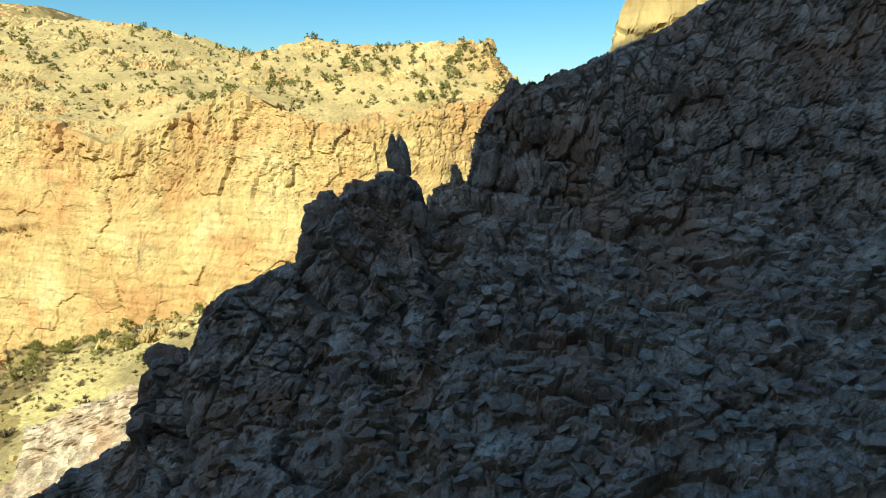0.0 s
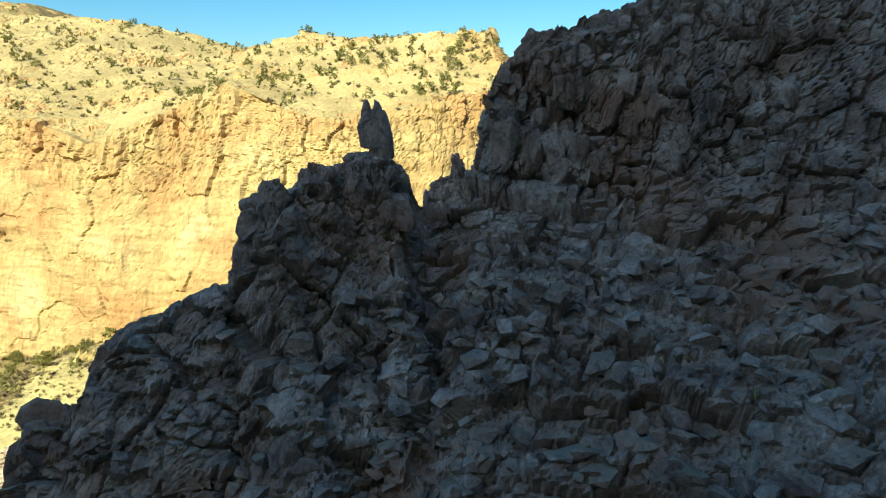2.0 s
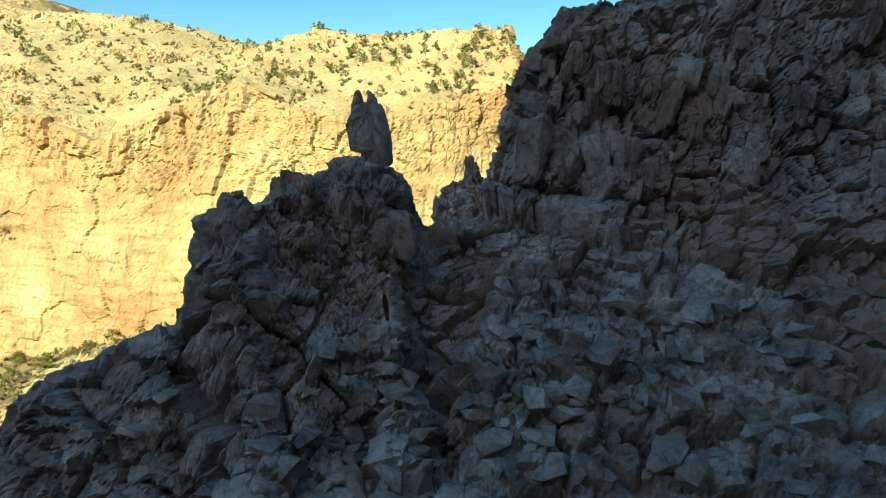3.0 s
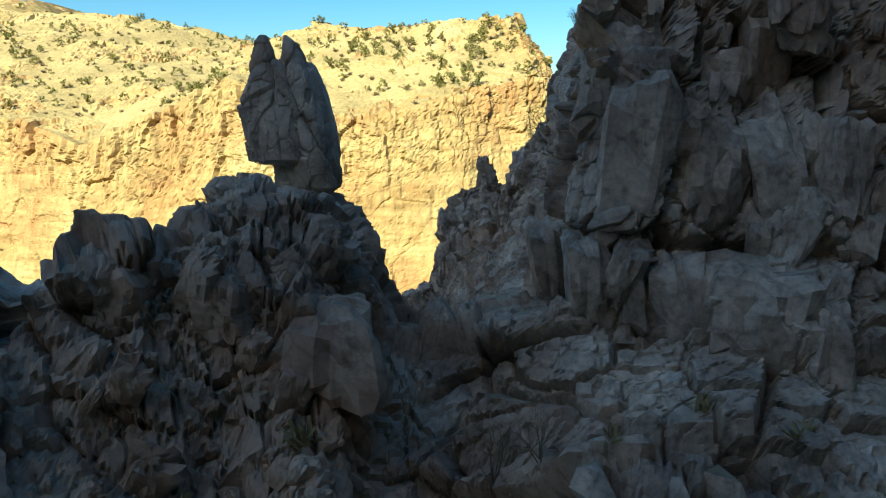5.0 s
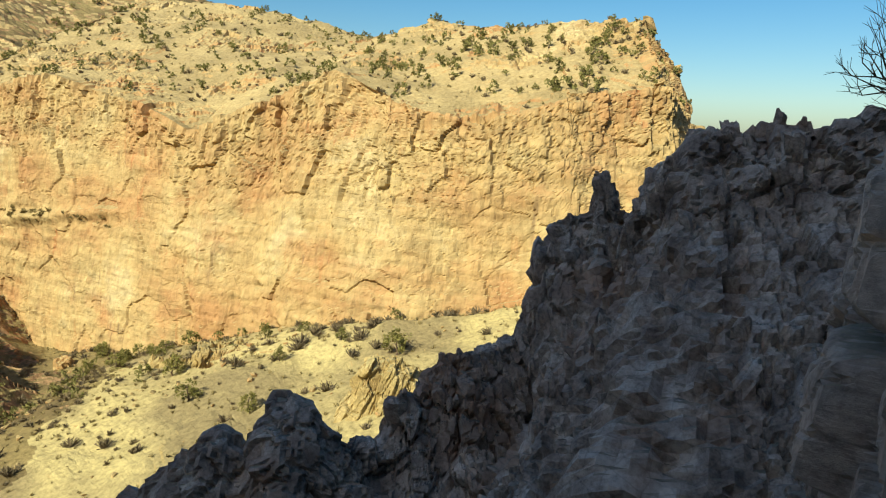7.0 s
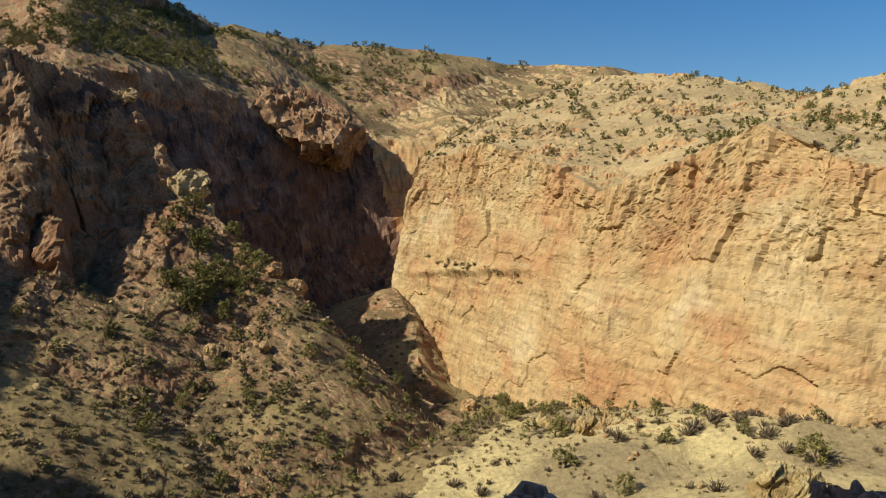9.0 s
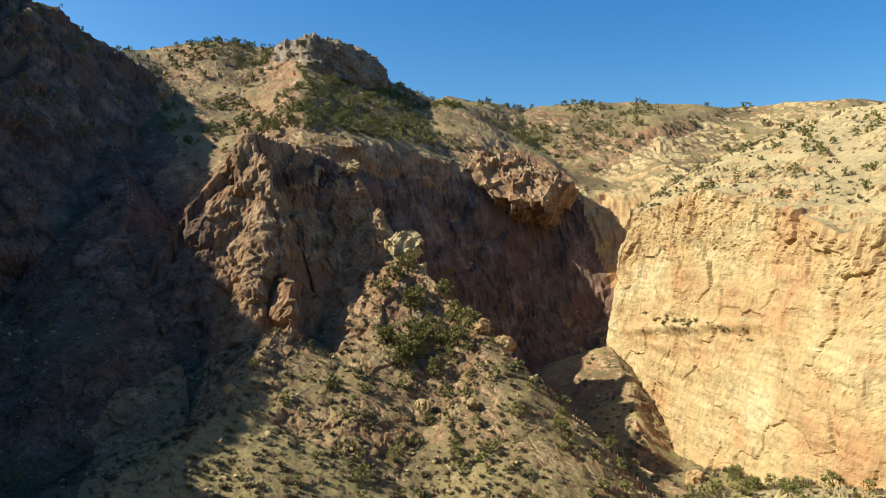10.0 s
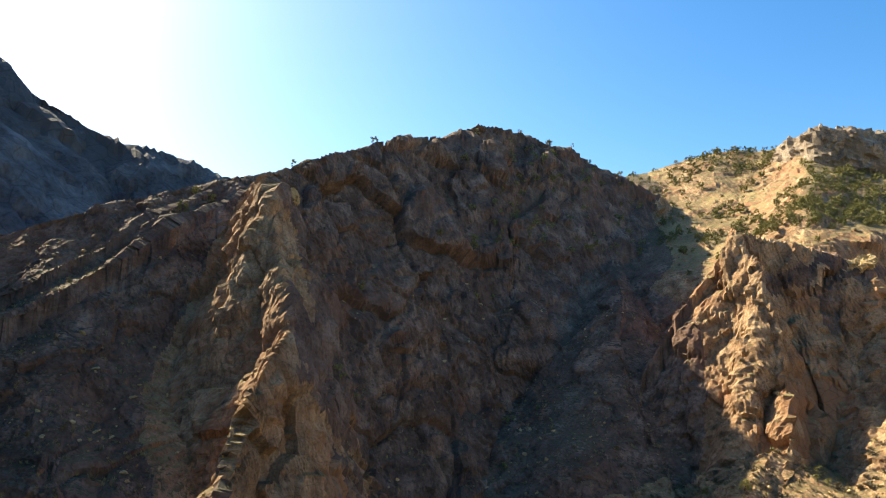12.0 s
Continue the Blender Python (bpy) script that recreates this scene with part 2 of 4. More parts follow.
def along(path, nu, smooth=3.0, dense=None):
    """nu plan points along a polyline with rounded corners, their unit normals to the left, and the fraction of the way.
    dense: how densely to set the points, by x."""
    path = np.array(path, float)
    s = np.r_[0, np.cumsum(np.linalg.norm(np.diff(path, axis=0), axis=1))]
    t = np.linspace(0, s[-1], 1200)
    q = np.stack([np.interp(t, s, path[:, a]) for a in (0, 1)], 1)
    w = max(1, int(smooth / (s[-1] / 1200)))
    pad = np.pad(q, ((w, w), (0, 0)), mode="reflect", reflect_type="odd")
    kernel = np.hanning(2 * w + 3)[1:-1]
    q = np.stack([np.convolve(pad[:, a], kernel / kernel.sum(), "valid") for a in (0, 1)], 1)
    weight = np.ones(1200) if dense is None else dense(q[:, 0])
    c = np.cumsum(weight)
    tt = np.interp(np.linspace(c[0], c[-1], nu), c, t)
    q = np.stack([np.interp(tt, t, q[:, a]) for a in (0, 1)], 1)
    d = np.gradient(q, axis=0)
    d /= np.linalg.norm(d, axis=1, keepdims=True)
    return q, np.stack([-d[:, 1], d[:, 0]], 1), tt / s[-1]


def sheet(path, rows, nu, nv, smooth=3.0, dense=None, weights=None, corners=False, inward=None, limit=16):
    """A rock sheet over a plan path. rows: station along the path (a fraction, or a corner's number where corners is set),
    then offset to the left and height of each profile knot. weights: how densely each stretch of the profile is set."""
    q, left, t = along(path, nu, smooth, dense)
    rows = np.array(rows, float)
    if corners:
        pp = np.array(path, float)
        s = np.r_[0, np.cumsum(np.linalg.norm(np.diff(pp, axis=0), axis=1))]
        rows[:, 0] = np.interp(rows[:, 0], np.arange(len(pp)), s / s[-1])
    k = (rows.shape[1] - 1) // 2
    knots = np.stack([np.interp(t, rows[:, 0], rows[:, 1 + i]) for i in range(2 * k)], 1).reshape(nu, k, 2)
    seg = np.linalg.norm(np.diff(knots, axis=1), axis=2).mean(0) * (1 if weights is None else np.array(weights))
    s = np.r_[0, np.cumsum(seg)] / seg.sum()
    v = np.linspace(0, 1, nv)
    prof = np.stack([np.stack([np.interp(v, s, knots[i, :, a]) for a in (0, 1)], 1) for i in range(nu)])
    p = np.empty((nu, nv, 3))
    near = prof[:, :, :1] if inward is None else np.minimum(prof[:, :, :1], limit)
    p[:, :, :2] = q[:, None, :] + left[:, None, :] * near
    if inward is not None:
        p[:, :, :2] += np.array(inward) * (prof[:, :, :1] - near)
    p[:, :, 2] = prof[:, :, 1]
    return p


def displaced(p, amount):
    return p + grid_normals(p) * amount.reshape(p.shape[:2])[..., None]


def shift_noise(f, size, amp, seed):
    """The points moved about by smooth noise, so that joints do not run straight."""
    return f + amp * np.stack([fbm(f, size, 2, seed=seed + 5 * a) for a in range(3)], 1)


# ---- the sunlit canyon wall ----
cliff_path = [(-318, 350), (-272, 300), (-236, 262), (-180, 246), (-140, 234), (-90, 218), (-50, 206), (0, 206), (29, 217), (42, 250), (54, 330)]
cliff_rows = [(0, 0, -40, 14, 40, 30, 44, 50, 44, 60, 20), (1, 0, -40, 13, 42, 34, 54, 60, 60, 70, 40), (2, 0, -40, 14, 46, 50, 66, 150, 102, 230, 94), (3, 0, -40, 16, 50, 56, 62, 160, 100, 232, 90), (4, 0, -37, 16, 42, 60, 58, 170, 95, 240, 82),
              (4.5, 0, -34, 12, 34, 52, 56, 160, 86, 230, 77), (5, 0, -32, 16, 44, 60, 55, 150, 80, 220, 72), (5.5, 0, -23, 20, 53, 58, 58, 135, 79, 205, 70),
              (6, 0, -14, 15, 46, 55, 56, 120, 80, 190, 70), (6.5, 0, -8, 12, 40, 46, 58, 96, 77, 160, 65), (7, 0, -2, 15, 48, 40, 58, 72, 74, 130, 60),
              (8, 0, 0, 14, 50, 32, 62, 46, 72, 90, 60), (9, 0, 0, 12, 40, 24, 50, 34, 58, 60, 50), (10, 0, 0, 12, 40, 24, 45, 34, 50, 60, 45)]
p = sheet(cliff_path, cliff_rows, 900, 340, 5, weights=(1.5, 1, 0.8, 0.3), corners=True, inward=(-0.1, 1.0))
f = p.reshape(-1, 3)
g = shift_noise(f, 12, 1.6, 2)
wall = np.clip((0.78 - np.abs(grid_normals(p)[..., 2]).reshape(-1)) / 0.3, 0, 1)
flutes = wall * np.clip((f[:, 2] - 22 + 12 * fbm(f * (1, 1, 0.6), 38, 3, seed=12)) / 12, 0, 1)
crags = (1 - wall) * np.clip(fbm(f * (1, 1, 2.2), 22, 3, seed=14) * 2.6 - 0.05, 0, 1)
amount = 5.0 * fbm(f * (1, 1, 0.45), 42, 3, seed=3) * (0.45 + 0.55 * wall) + (0.25 + 0.5 * wall + 0.7 * flutes + 0.9 * crags) * blocks(g, (10, 10, 15), 5, crack=0.05)
amount += (0.08 + 0.16 * wall + 0.65 * flutes + 0.55 * crags) * blocks(g, (3.2, 3.2, 12), 9, crack=0.15) + (0.05 + 0.08 * wall + 0.3 * flutes + 0.3 * crags) * blocks(g, (1.3, 1.3, 3.0), 11, crack=0.3)
amount += (0.25 + 0.3 * wall) * fbm(f * (1, 1, 0.2), 5, 3, seed=15) + 0.2 * fbm(f, 2.4, 3, seed=17)
amount += 1.8 * np.exp(-((f[:, 2] - 2 - 0.15 * (f[:, 0] + 185)) / 2.0) ** 2) * np.clip((f[:, 0] + 226) / 12, 0, 1) * np.clip((-132 - f[:, 0]) / 12, 0, 1)
strata = 0.45 * wall * fbm(f * (0.2, 0.2, 1), 3.0, 3, seed=13)
cliff_p = displaced(p, amount + strata)
cliff = tagged(grid_object("canyon_wall", cliff_p, cliff_rock), "tall sunlit tan rock wall with cracks and rusty stains", "cliff", kind="structure")


# ---- hills, gully and slopes ----
def tent(x, y, crest, right_slope=None, left_slope=None):
    """Height of a ridge whose crest runs through (x, y, z) points and whose flanks fall at the given slopes; a fourth number at a
    point is the right flank's slope there."""
    best = np.full(x.shape, -1e9)
    for p0, p1 in zip(crest, crest[1:]):
        (x0, y0, z0), (x1, y1, z1) = p0[:3], p1[:3]
        ex, ey = x1 - x0, y1 - y0
        t = np.clip(((x - x0) * ex + (y - y0) * ey) / (ex * ex + ey * ey), 0, 1)
        dx, dy = x - x0 - t * ex, y - y0 - t * ey
        r = p0[3] + t * (p1[3] - p0[3]) if len(p0) > 3 else right_slope
        s = np.where(ex * dy - ey * dx > 0, left_slope or r, r)
        best = np.maximum(best, z0 + t * (z1 - z0) - s * np.hypot(dx, dy))
    return best


west_crest = [(-120, -190, 62, 0.95), (-183, -113, 64, 0.95), (-205, -88, 76, 0.95), (-230, -54, 89, 1.3), (-269, -32, 111, 1.7), (-316, -12, 130, 1.7), (-346, 11, 149, 1.6), (-380, 57, 140, 1.4), (-404, 109, 110, 1.2), (-458, 163, 111, 1.0)]
outcrop_crest = [(-222, -44, 86), (-183, -22, 74), (-174, -14, 50), (-166, -7, 34), (-154, -3, 18), (-142, 6, -2)]
spur_crest = [(-256, 113, 72, 3.0), (-254, 153, 60, 2.0), (-230, 167, 33, 0.9), (-186, 182, 3, 0.62), (-150, 203, -27, 0.5), (-126, 214, -37, 0.5)]
column_crest = [(-286, 128, 70), (-272, 116, 74), (-256, 113, 74), (-241, 118, 56), (-231, 121, 32), (-215, 120, 10), (-206, 118, 0)]
fan_crest = [(-214, 116, 4), (-196, 101, -12), (-172, 75, -19), (-140, 55, -28)]
back_crest = [(-470, 90, 150), (-465, 140, 160), (-429, 192, 160), (-390, 240, 134), (-356, 264, 127)]
north_crest = [(-395, 270, 128), (-395, 324, 123), (-372, 356, 126), (-345, 388, 125), (-313, 420, 119), (-248, 470, 117), (-187, 500, 103)]
rim = [(-390, 10, 84, 1.2), (-330, 92, 66, 1.0), (-300, 116, 60, 1.4), (-284, 134, 66, 3.0), (-280, 152, 68, 3.5), (-292, 182, 74, 2.6), (-303, 215, 70, 2.4), (-304, 245, 62, 2.2), (-294, 272, 50, 2.2), (-270, 302, 54, 2.2), (-230, 345, 74, 2)]
talus_crest = [(-238, 258, -11), (-208, 247, -21), (-180, 237, -33), (-155, 228, -43)]
gully_crest = [(-310, 235, 0), (-270, 222, -18), (-225, 218, -34), (-180, 220, -46)]
hollow_crest = [(-340, 80, 76), (-296, 82, 54), (-266, 78, 26), (-240, 72, 0), (-214, 74, -16)]
bench_crest = [(-150, 232, -34), (-90, 212, -26), (-50, 203, -8), (0, 203, 1), (45, 208, 4)]
step_crest = [(-100, 198, -20), (-80, 186, -17), (-64, 176, -22)]


def shelf(x, y, line, rise):
    """Ground that climbs behind a rim line (left of it) and falls steeply before it, by the slope given at each point."""
    corner = np.array(line, float)
    run = np.r_[0, np.cumsum(np.linalg.norm(np.diff(corner[:, :2], axis=0), axis=1))]
    q, left, t = along(corner[:, :2], 480, 14)
    z, fall = np.interp(t * run[-1], run, corner[:, 2]), np.interp(t * run[-1], run, corner[:, 3])
    gx, gy = np.meshgrid(np.arange(-480, -138, 2.5), np.arange(0, 422, 2.5), indexing="ij")
    dx, dy = gx[..., None] - q[:, 0], gy[..., None] - q[:, 1]
    d = np.hypot(dx, dy)
    w = np.exp(-(d - d.min(-1, keepdims=True)) / 5)
    side = dx * left[:, 0] + dy * left[:, 1]
    h = (w * (z + (rise + fall) / 2 * side - (fall - rise) / 2 * (np.sqrt(side ** 2 + 9) - 3))).sum(-1) / w.sum(-1)
    u, v = np.clip((x + 480) / 2.5, 0, h.shape[0] - 1.001), np.clip(y / 2.5, 0, h.shape[1] - 1.001)
    i, j = u.astype(int), v.astype(int)
    u, v = u - i, v - j
    return (h[i, j] * (1 - u) + h[i + 1, j] * u) * (1 - v) + (h[i, j + 1] * (1 - u) + h[i + 1, j + 1] * u) * v


def hill_height(x, y):
    h = np.full(x.shape, -40.0)
    for crest, right, left in ((west_crest, None, 0.6), ([(q[0], q[1], q[2] - 112) for q in west_crest], 0.42, 0.42), (outcrop_crest, 2.6, 2.8), (spur_crest, None, 2.1),
                               (column_crest, 2.7, 2.7), (hollow_crest, 0.8, 0.9), (fan_crest, 0.38, 0.38), (talus_crest, 0.6, 0.6), (gully_crest, 0.7, 0.7), (bench_crest, 0.3, 0.3), (step_crest, 1.8, 1.8)):
        h = np.maximum(h, tent(x, y, crest, right, left))
    h = np.maximum(h, np.minimum(tent(x, y, north_crest, 0.62), shelf(x, y, rim, 0.95)))
    return np.maximum(h, np.minimum(tent(x, y, back_crest, 0.47), shelf(x, y, rim, 0.6)))


az = np.radians(np.r_[np.linspace(-12, 54.8, 290), np.linspace(55, 150, 620)])
rr = np.r_[np.linspace(48, 138, 56), np.linspace(139.5, 290, 380), np.linspace(290.8, 340, 60), np.linspace(341.5, 480, 95), np.linspace(484, 640, 30)]
x, y = -np.sin(az)[:, None] * rr, 65 + np.cos(az)[:, None] * rr
w = np.stack([x, y, 0 * x], -1).reshape(-1, 3)
xs = x + (6 * fbm(w, 45, 2, seed=21)).reshape(x.shape)
ys = y + (6 * fbm(w, 45, 2, seed=31)).reshape(x.shape)
hz = hill_height(xs, ys)
p = np.stack([x, y, hz], -1)
f = p.reshape(-1, 3)
steep = np.clip((0.9 - np.abs(grid_normals(p)[..., 2]).reshape(-1)) / 0.25, 0, 1)
g = shift_noise(f, 14, 4.0, 40)
west_side = np.clip((70 - f[:, 1]) / 30, 0, 1)
damp = 1 - 0.75 * np.exp(-((f[:, 0] + 172) ** 2 + (f[:, 1] + 12) ** 2) / 26 ** 2)
face = damp * west_side * steep * np.clip((f[:, 1] + 75) / 40, 0, 1)
big, on = np.zeros(len(f)), face > 0.02
big[on] = face[on] * (5.0 * blocks(g[on], (34, 34, 56), 48, None, 0.1) + 2.0 * blocks(g[on], (15, 15, 24), 50, None, 0.15))
amount = (1.4 + 0.6 * west_side) * fbm(f, 26, 4, seed=41) + 5 * damp * west_side * fbm(f * (1, 1, 0.5), 50, 3, seed=42) + big
amount += 1.2 * damp * steep * fbm(f, 9, 4, seed=44) + damp * (0.15 + 1.4 * steep) * blocks(g, (12, 12, 15), 43) + (0.08 + 0.6 * damp * steep) * blocks(g, (4, 4, 5), 47) + (0.05 + 0.32 * steep) * blocks(g, (2.0, 2.0, 1.6), 46) + 0.25 * fbm(f, 2.5, 2, seed=49)
hills_p = displaced(p, -amount)
hills = tagged(grid_object("hillside_ground", hills_p, hill_rock), "steep rocky desert hillside with junipers and dry grass", "hillside", kind="structure")
mid = (hills_p[:-1, :-1] + hills_p[1:, 1:]).reshape(-1, 3) / 2
hills.data.materials.append(bench_rock)
hills.data.materials.append(cliff_rock)
hills.data.materials.append(shaded_hill_rock)
on_bench = mid[:, 0] + 0.35 * mid[:, 1] + 9 * fbm(mid, 14, 4, seed=45) > -48
on_wall = (mid[:, 0] > -300 + 12 * fbm(mid, 16, 3, seed=46)) & (mid[:, 1] > 290) & (np.abs(grid_normals(hills_p)[:-1, :-1, 2]).reshape(-1) < 0.8)
# faces coloured as shaded: west slope without the sunlit outcrop, then gully walls
in_west_shade = (mid[:, 1] < 66 + 32 * np.clip((-208 - mid[:, 0]) / 24, 0, 1) + 8 * fbm(mid, 24, 4, seed=47)) & (mid[:, 0] < -60) & (tent(mid[:, 0], mid[:, 1], outcrop_crest, 2.6, 2.8) < mid[:, 2] - 14 + 5 * fbm(mid, 10, 3, seed=53))
in_gully_shade = (mid[:, 0] < -250 + 6 * fbm(mid, 12, 3, seed=54)) & (mid[:, 1] > 122) & (mid[:, 1] < 296) & (mid[:, 2] < 62 + 6 * fbm(mid, 14, 3, seed=55)) & (np.abs(grid_normals(hills_p)[:-1, :-1, 2]).reshape(-1) < 0.75)
hills.data.polygons.foreach_set("material_index", np.select([on_bench, on_wall, in_west_shade | in_gully_shade], [1, 2, 3], 0).astype(np.int32))

for path, low, high in (([(-92, 184), (-82, 186), (-70, 195), (-58, 200)], -30, -14), ([(-40, 160), (-34, 160), (-26, 163), (-19, 168)], -16, -4)):
    p = sheet(path, [(0, -5, low - 4, 0, low, 2, low + 3, 6, low + 2, 12, low - 3), (1, -5, low - 4, 0, low, 3, high - 1, 7, high, 14, high - 5), (2, -5, low - 4, 0, low, 3, high - 2, 7, high, 14, high - 4), (3, -5, low - 4, 0, low, 3, high - 5, 7, high - 4, 12, high - 7)], 150, 90, 4, corners=True)
    f = p.reshape(-1, 3)
    lean = Matrix.Rotation(radians(24), 4, "Y")
    step_p = displaced(p, 1.0 * fbm(f, 9, 3, seed=151) + 0.8 * blocks(f, (1.8, 3, 8), 153, lean) + 0.3 * blocks(f, (0.8, 1, 2.4), 155, lean))
    tagged(grid_object("rock_step", step_p, bench_rock), "low ribbed tan rock wall on the bench", "rock", kind="structure")

# ---- the near ridge that the path crosses ----
ridge_path = [(-62, 34), (-20, 42), (-10, 42), (-6, 43.5), (-3, 45.5), (0, 45.5), (4, 45), (14, 46), (46, 44)]


def near_notch(x):
    return 0.6 + 2.2 * np.exp(-((x + 2) / 22) ** 2) + 5 * np.exp(-((x + 1.5) / 6) ** 2)


def ridge_rows():
    crest = [(-62, 2), (-40, 11), (-21.5, 19.3), (-19.6, 21.2), (-18.2, 26.0), (-15.6, 26.3), (-15.1, 28.3), (-13.4, 30.2), (-11.0, 31.1), (-8.9, 32.1), (-8.1, 34.8), (-7.5, 36.6), (-6.9, 36.7), (-6.5, 36.1), (-6.0, 36.3),
             (-5.2, 36.5), (-4.4, 36.6), (-4.25, 37.0), (-3.9, 37.1), (-3.75, 37.45), (-3.4, 37.5), (-2.6, 37.2), (-2.1, 37.0), (-1.7, 36.35), (-1.5, 35.6), (-1.2, 34.75), (-0.5, 34.65), (0.5, 34.9), (2, 35.2), (8, 35.5), (12, 37), (46, 38)]
    out = []
    q, left, t = along(ridge_path, 400, 2)
    for cx, cz in crest:
        u = float(np.interp(cx, q[:, 0], t))
        drop = np.interp(cx, (-20, -6, -1, 2, 8, 12, 20), (7, 7.5, 6.0, 1.6, 1.6, 3.0, 3.0))
        run = np.interp(cx, (-20, -6, -1, 2, 8, 12, 20), (4, 4.5, 5, 2.6, 2.6, 3.2, 4.0))
        fall = np.interp(cx, (-10, 0, 5), (0.85, 0.85, 0.68))
        out.append((u, -50, cz - drop - 45 * fall, -run - 14, cz - drop - 14 * fall, -run, cz - drop, -0.5, cz - 0.2, 0.75, cz - 0.2, 2.4, cz - 6, 14, cz - 22))
    return out


p = sheet(ridge_path, ridge_rows(), 760, 440, 2.0, near_notch, (0.5, 2.2, 4, 4, 2.5, 0.8))
f = p.reshape(-1, 3)
dip = Matrix.Rotation(radians(32), 4, "Y") @ Matrix.Rotation(radians(15), 4, "X")
g = shift_noise(f, 3, 0.16, 50)
calm = np.exp(-((f[:, 0] + 3.0) / 2.4) ** 2) * np.clip((f[:, 2] - 30) / 4, 0, 1)
notch_calm = np.exp(-((f[:, 0] - 1.5) / 3.0) ** 2)
upright = Matrix.Rotation(radians(-8), 4, "Y")
amount = (0.4 - 0.35 * calm - 0.2 * notch_calm) * fbm(f, 7, 2, seed=51) + (0.72 - 0.62 * calm - 0.2 * notch_calm) * blocks(g, (3.0, 2.2, 4.4), 53, dip, 0.25) + (0.27 - 0.12 * calm) * blocks(g, (1.1, 0.8, 2.0), 57, dip, 0.3) + 0.16 * calm * blocks(g, (0.35, 0.4, 1.5), 58, upright, 0.4) + 0.075 * blocks(g, (0.36, 0.3, 0.6), 59, dip, 0.25)
ridge_p = displaced(p, amount)
ridge = tagged(grid_object("rock_ridge", ridge_p, near_rock), "shaded fractured grey-brown rock ridge with loose rubble", "ridge", kind="structure")

# ---- the tall buttress beside the notch ----
tower_path = [(50, 66), (20, 66), (7, 62), (3.4, 56), (2.12, 50.6), (1.75, 45.8), (2.3, 44.3), (8, 44.2), (16, 44), (30, 42), (50, 40)]
tower_rows = [(0, -3, 20, 0, 30, 3, 50, 8, 56, 14, 58), (2, -3, 22, 0, 30, 1, 38, 3, 42, 8, 44), (3, -3, 24, 0, 31, 0.8, 38.5, 2, 42, 6, 43),
              (4, -2.5, 27, -0.3, 33, 0.1, 39.3, 1.0, 40.8, 4.5, 43.8), (5, -2.3, 23, -0.2, 34, 0.3, 38.6, 1.2, 40.8, 4, 43), (6, -2.6, 24, 0, 35, 0.5, 38.9, 2, 41.2, 5, 43.2),
              (7, -2.9, 25, 0, 35, 3.5, 43, 6, 45.2, 9, 45.8), (8, -2.9, 26, 0, 36, 4, 45, 6, 49.5, 10, 52), (9, -2.9, 27, 0, 38, 4, 52, 8, 58, 14, 62), (10, -2.9, 27, 0, 40, 4, 58, 8, 66, 14, 70)]
p = sheet(tower_path, tower_rows, 880, 340, 0.8, lambda v: 1.0 + 1.6 * np.exp(-((v - 3) / 10) ** 2), (1, 2, 2, 1), True, (0.7, 0.7), 0.6)
f = p.reshape(-1, 3)
g = shift_noise(f, 3, 0.12, 60)
upjoint = Matrix.Rotation(radians(10), 4, "Y") @ Matrix.Rotation(radians(-8), 4, "X")
amount = 0.25 * fbm(f, 5, 2, seed=61) + (0.4 - 0.2 * np.clip((f[:, 2] - 39.5) / 2, 0, 1)) * blocks(g, (1.5, 1.5, 2.8), 63, upjoint, 0.35) + 0.2 * blocks(g, (0.7, 0.7, 1.4), 67, upjoint, 0.35) + 0.06 * blocks(g, (0.3, 0.3, 0.5), 69, None, 0.3)
amount -= 0.45 * np.exp(-((f[:, 2] - 36.35 + 0.05 * (f[:, 0] - 1.6)) / 0.13) ** 2) * (f[:, 0] < 9)
tower_p = displaced(p, amount)
tower = tagged(grid_object("rock_buttress", tower_p, near_rock), "tall shaded rock buttress of jointed angular blocks", "rock", kind="structure")

# ---- second ridge beyond the notch ----
second_path = [(-50.36, 79.89), (-24.36, 75.89), (-15.36, 73.89), (-10.36, 74.89), (-6.36, 77.89), (-2.36, 80.89), (1.64, 81.89), (5.64, 79.89), (13.64, 79.89), (39.64, 79.89)]


def second_rows():
    crest = [(-50.36, 4.56), (-24.36, 15.56), (-16.36, 23.16), (-15.56, 23.76), (-13.96, 22.76), (-13.26, 24.36), (-12.66, 25.66), (-11.76, 25.76), (-10.86, 25.26), (-10.26, 24.16), (-8.36, 22.76), (-7.46, 24.36), (-5.46, 26.96), (-2.36, 27.46), (-1.86, 29.16),
             (-1.46, 31.86), (-0.26, 34.16), (0.74, 34.26), (0.99, 36.16), (1.59, 36.26), (1.94, 35.16), (2.54, 34.16), (3.34, 34.86), (3.74, 36.76), (4.94, 36.96), (5.34, 38.46), (6.64, 38.36), (9.64, 38.76), (39.64, 45.56)]
    q, left, t = along(second_path, 400, 1.5)
    return [(float(np.interp(cx, q[:, 0], t)), -34, cz - 22, -14, cz - 13, -2.5, cz - 4, -0.4, cz, 0.4, cz, 3, cz - 7, 20, cz - 40) for cx, cz in crest]


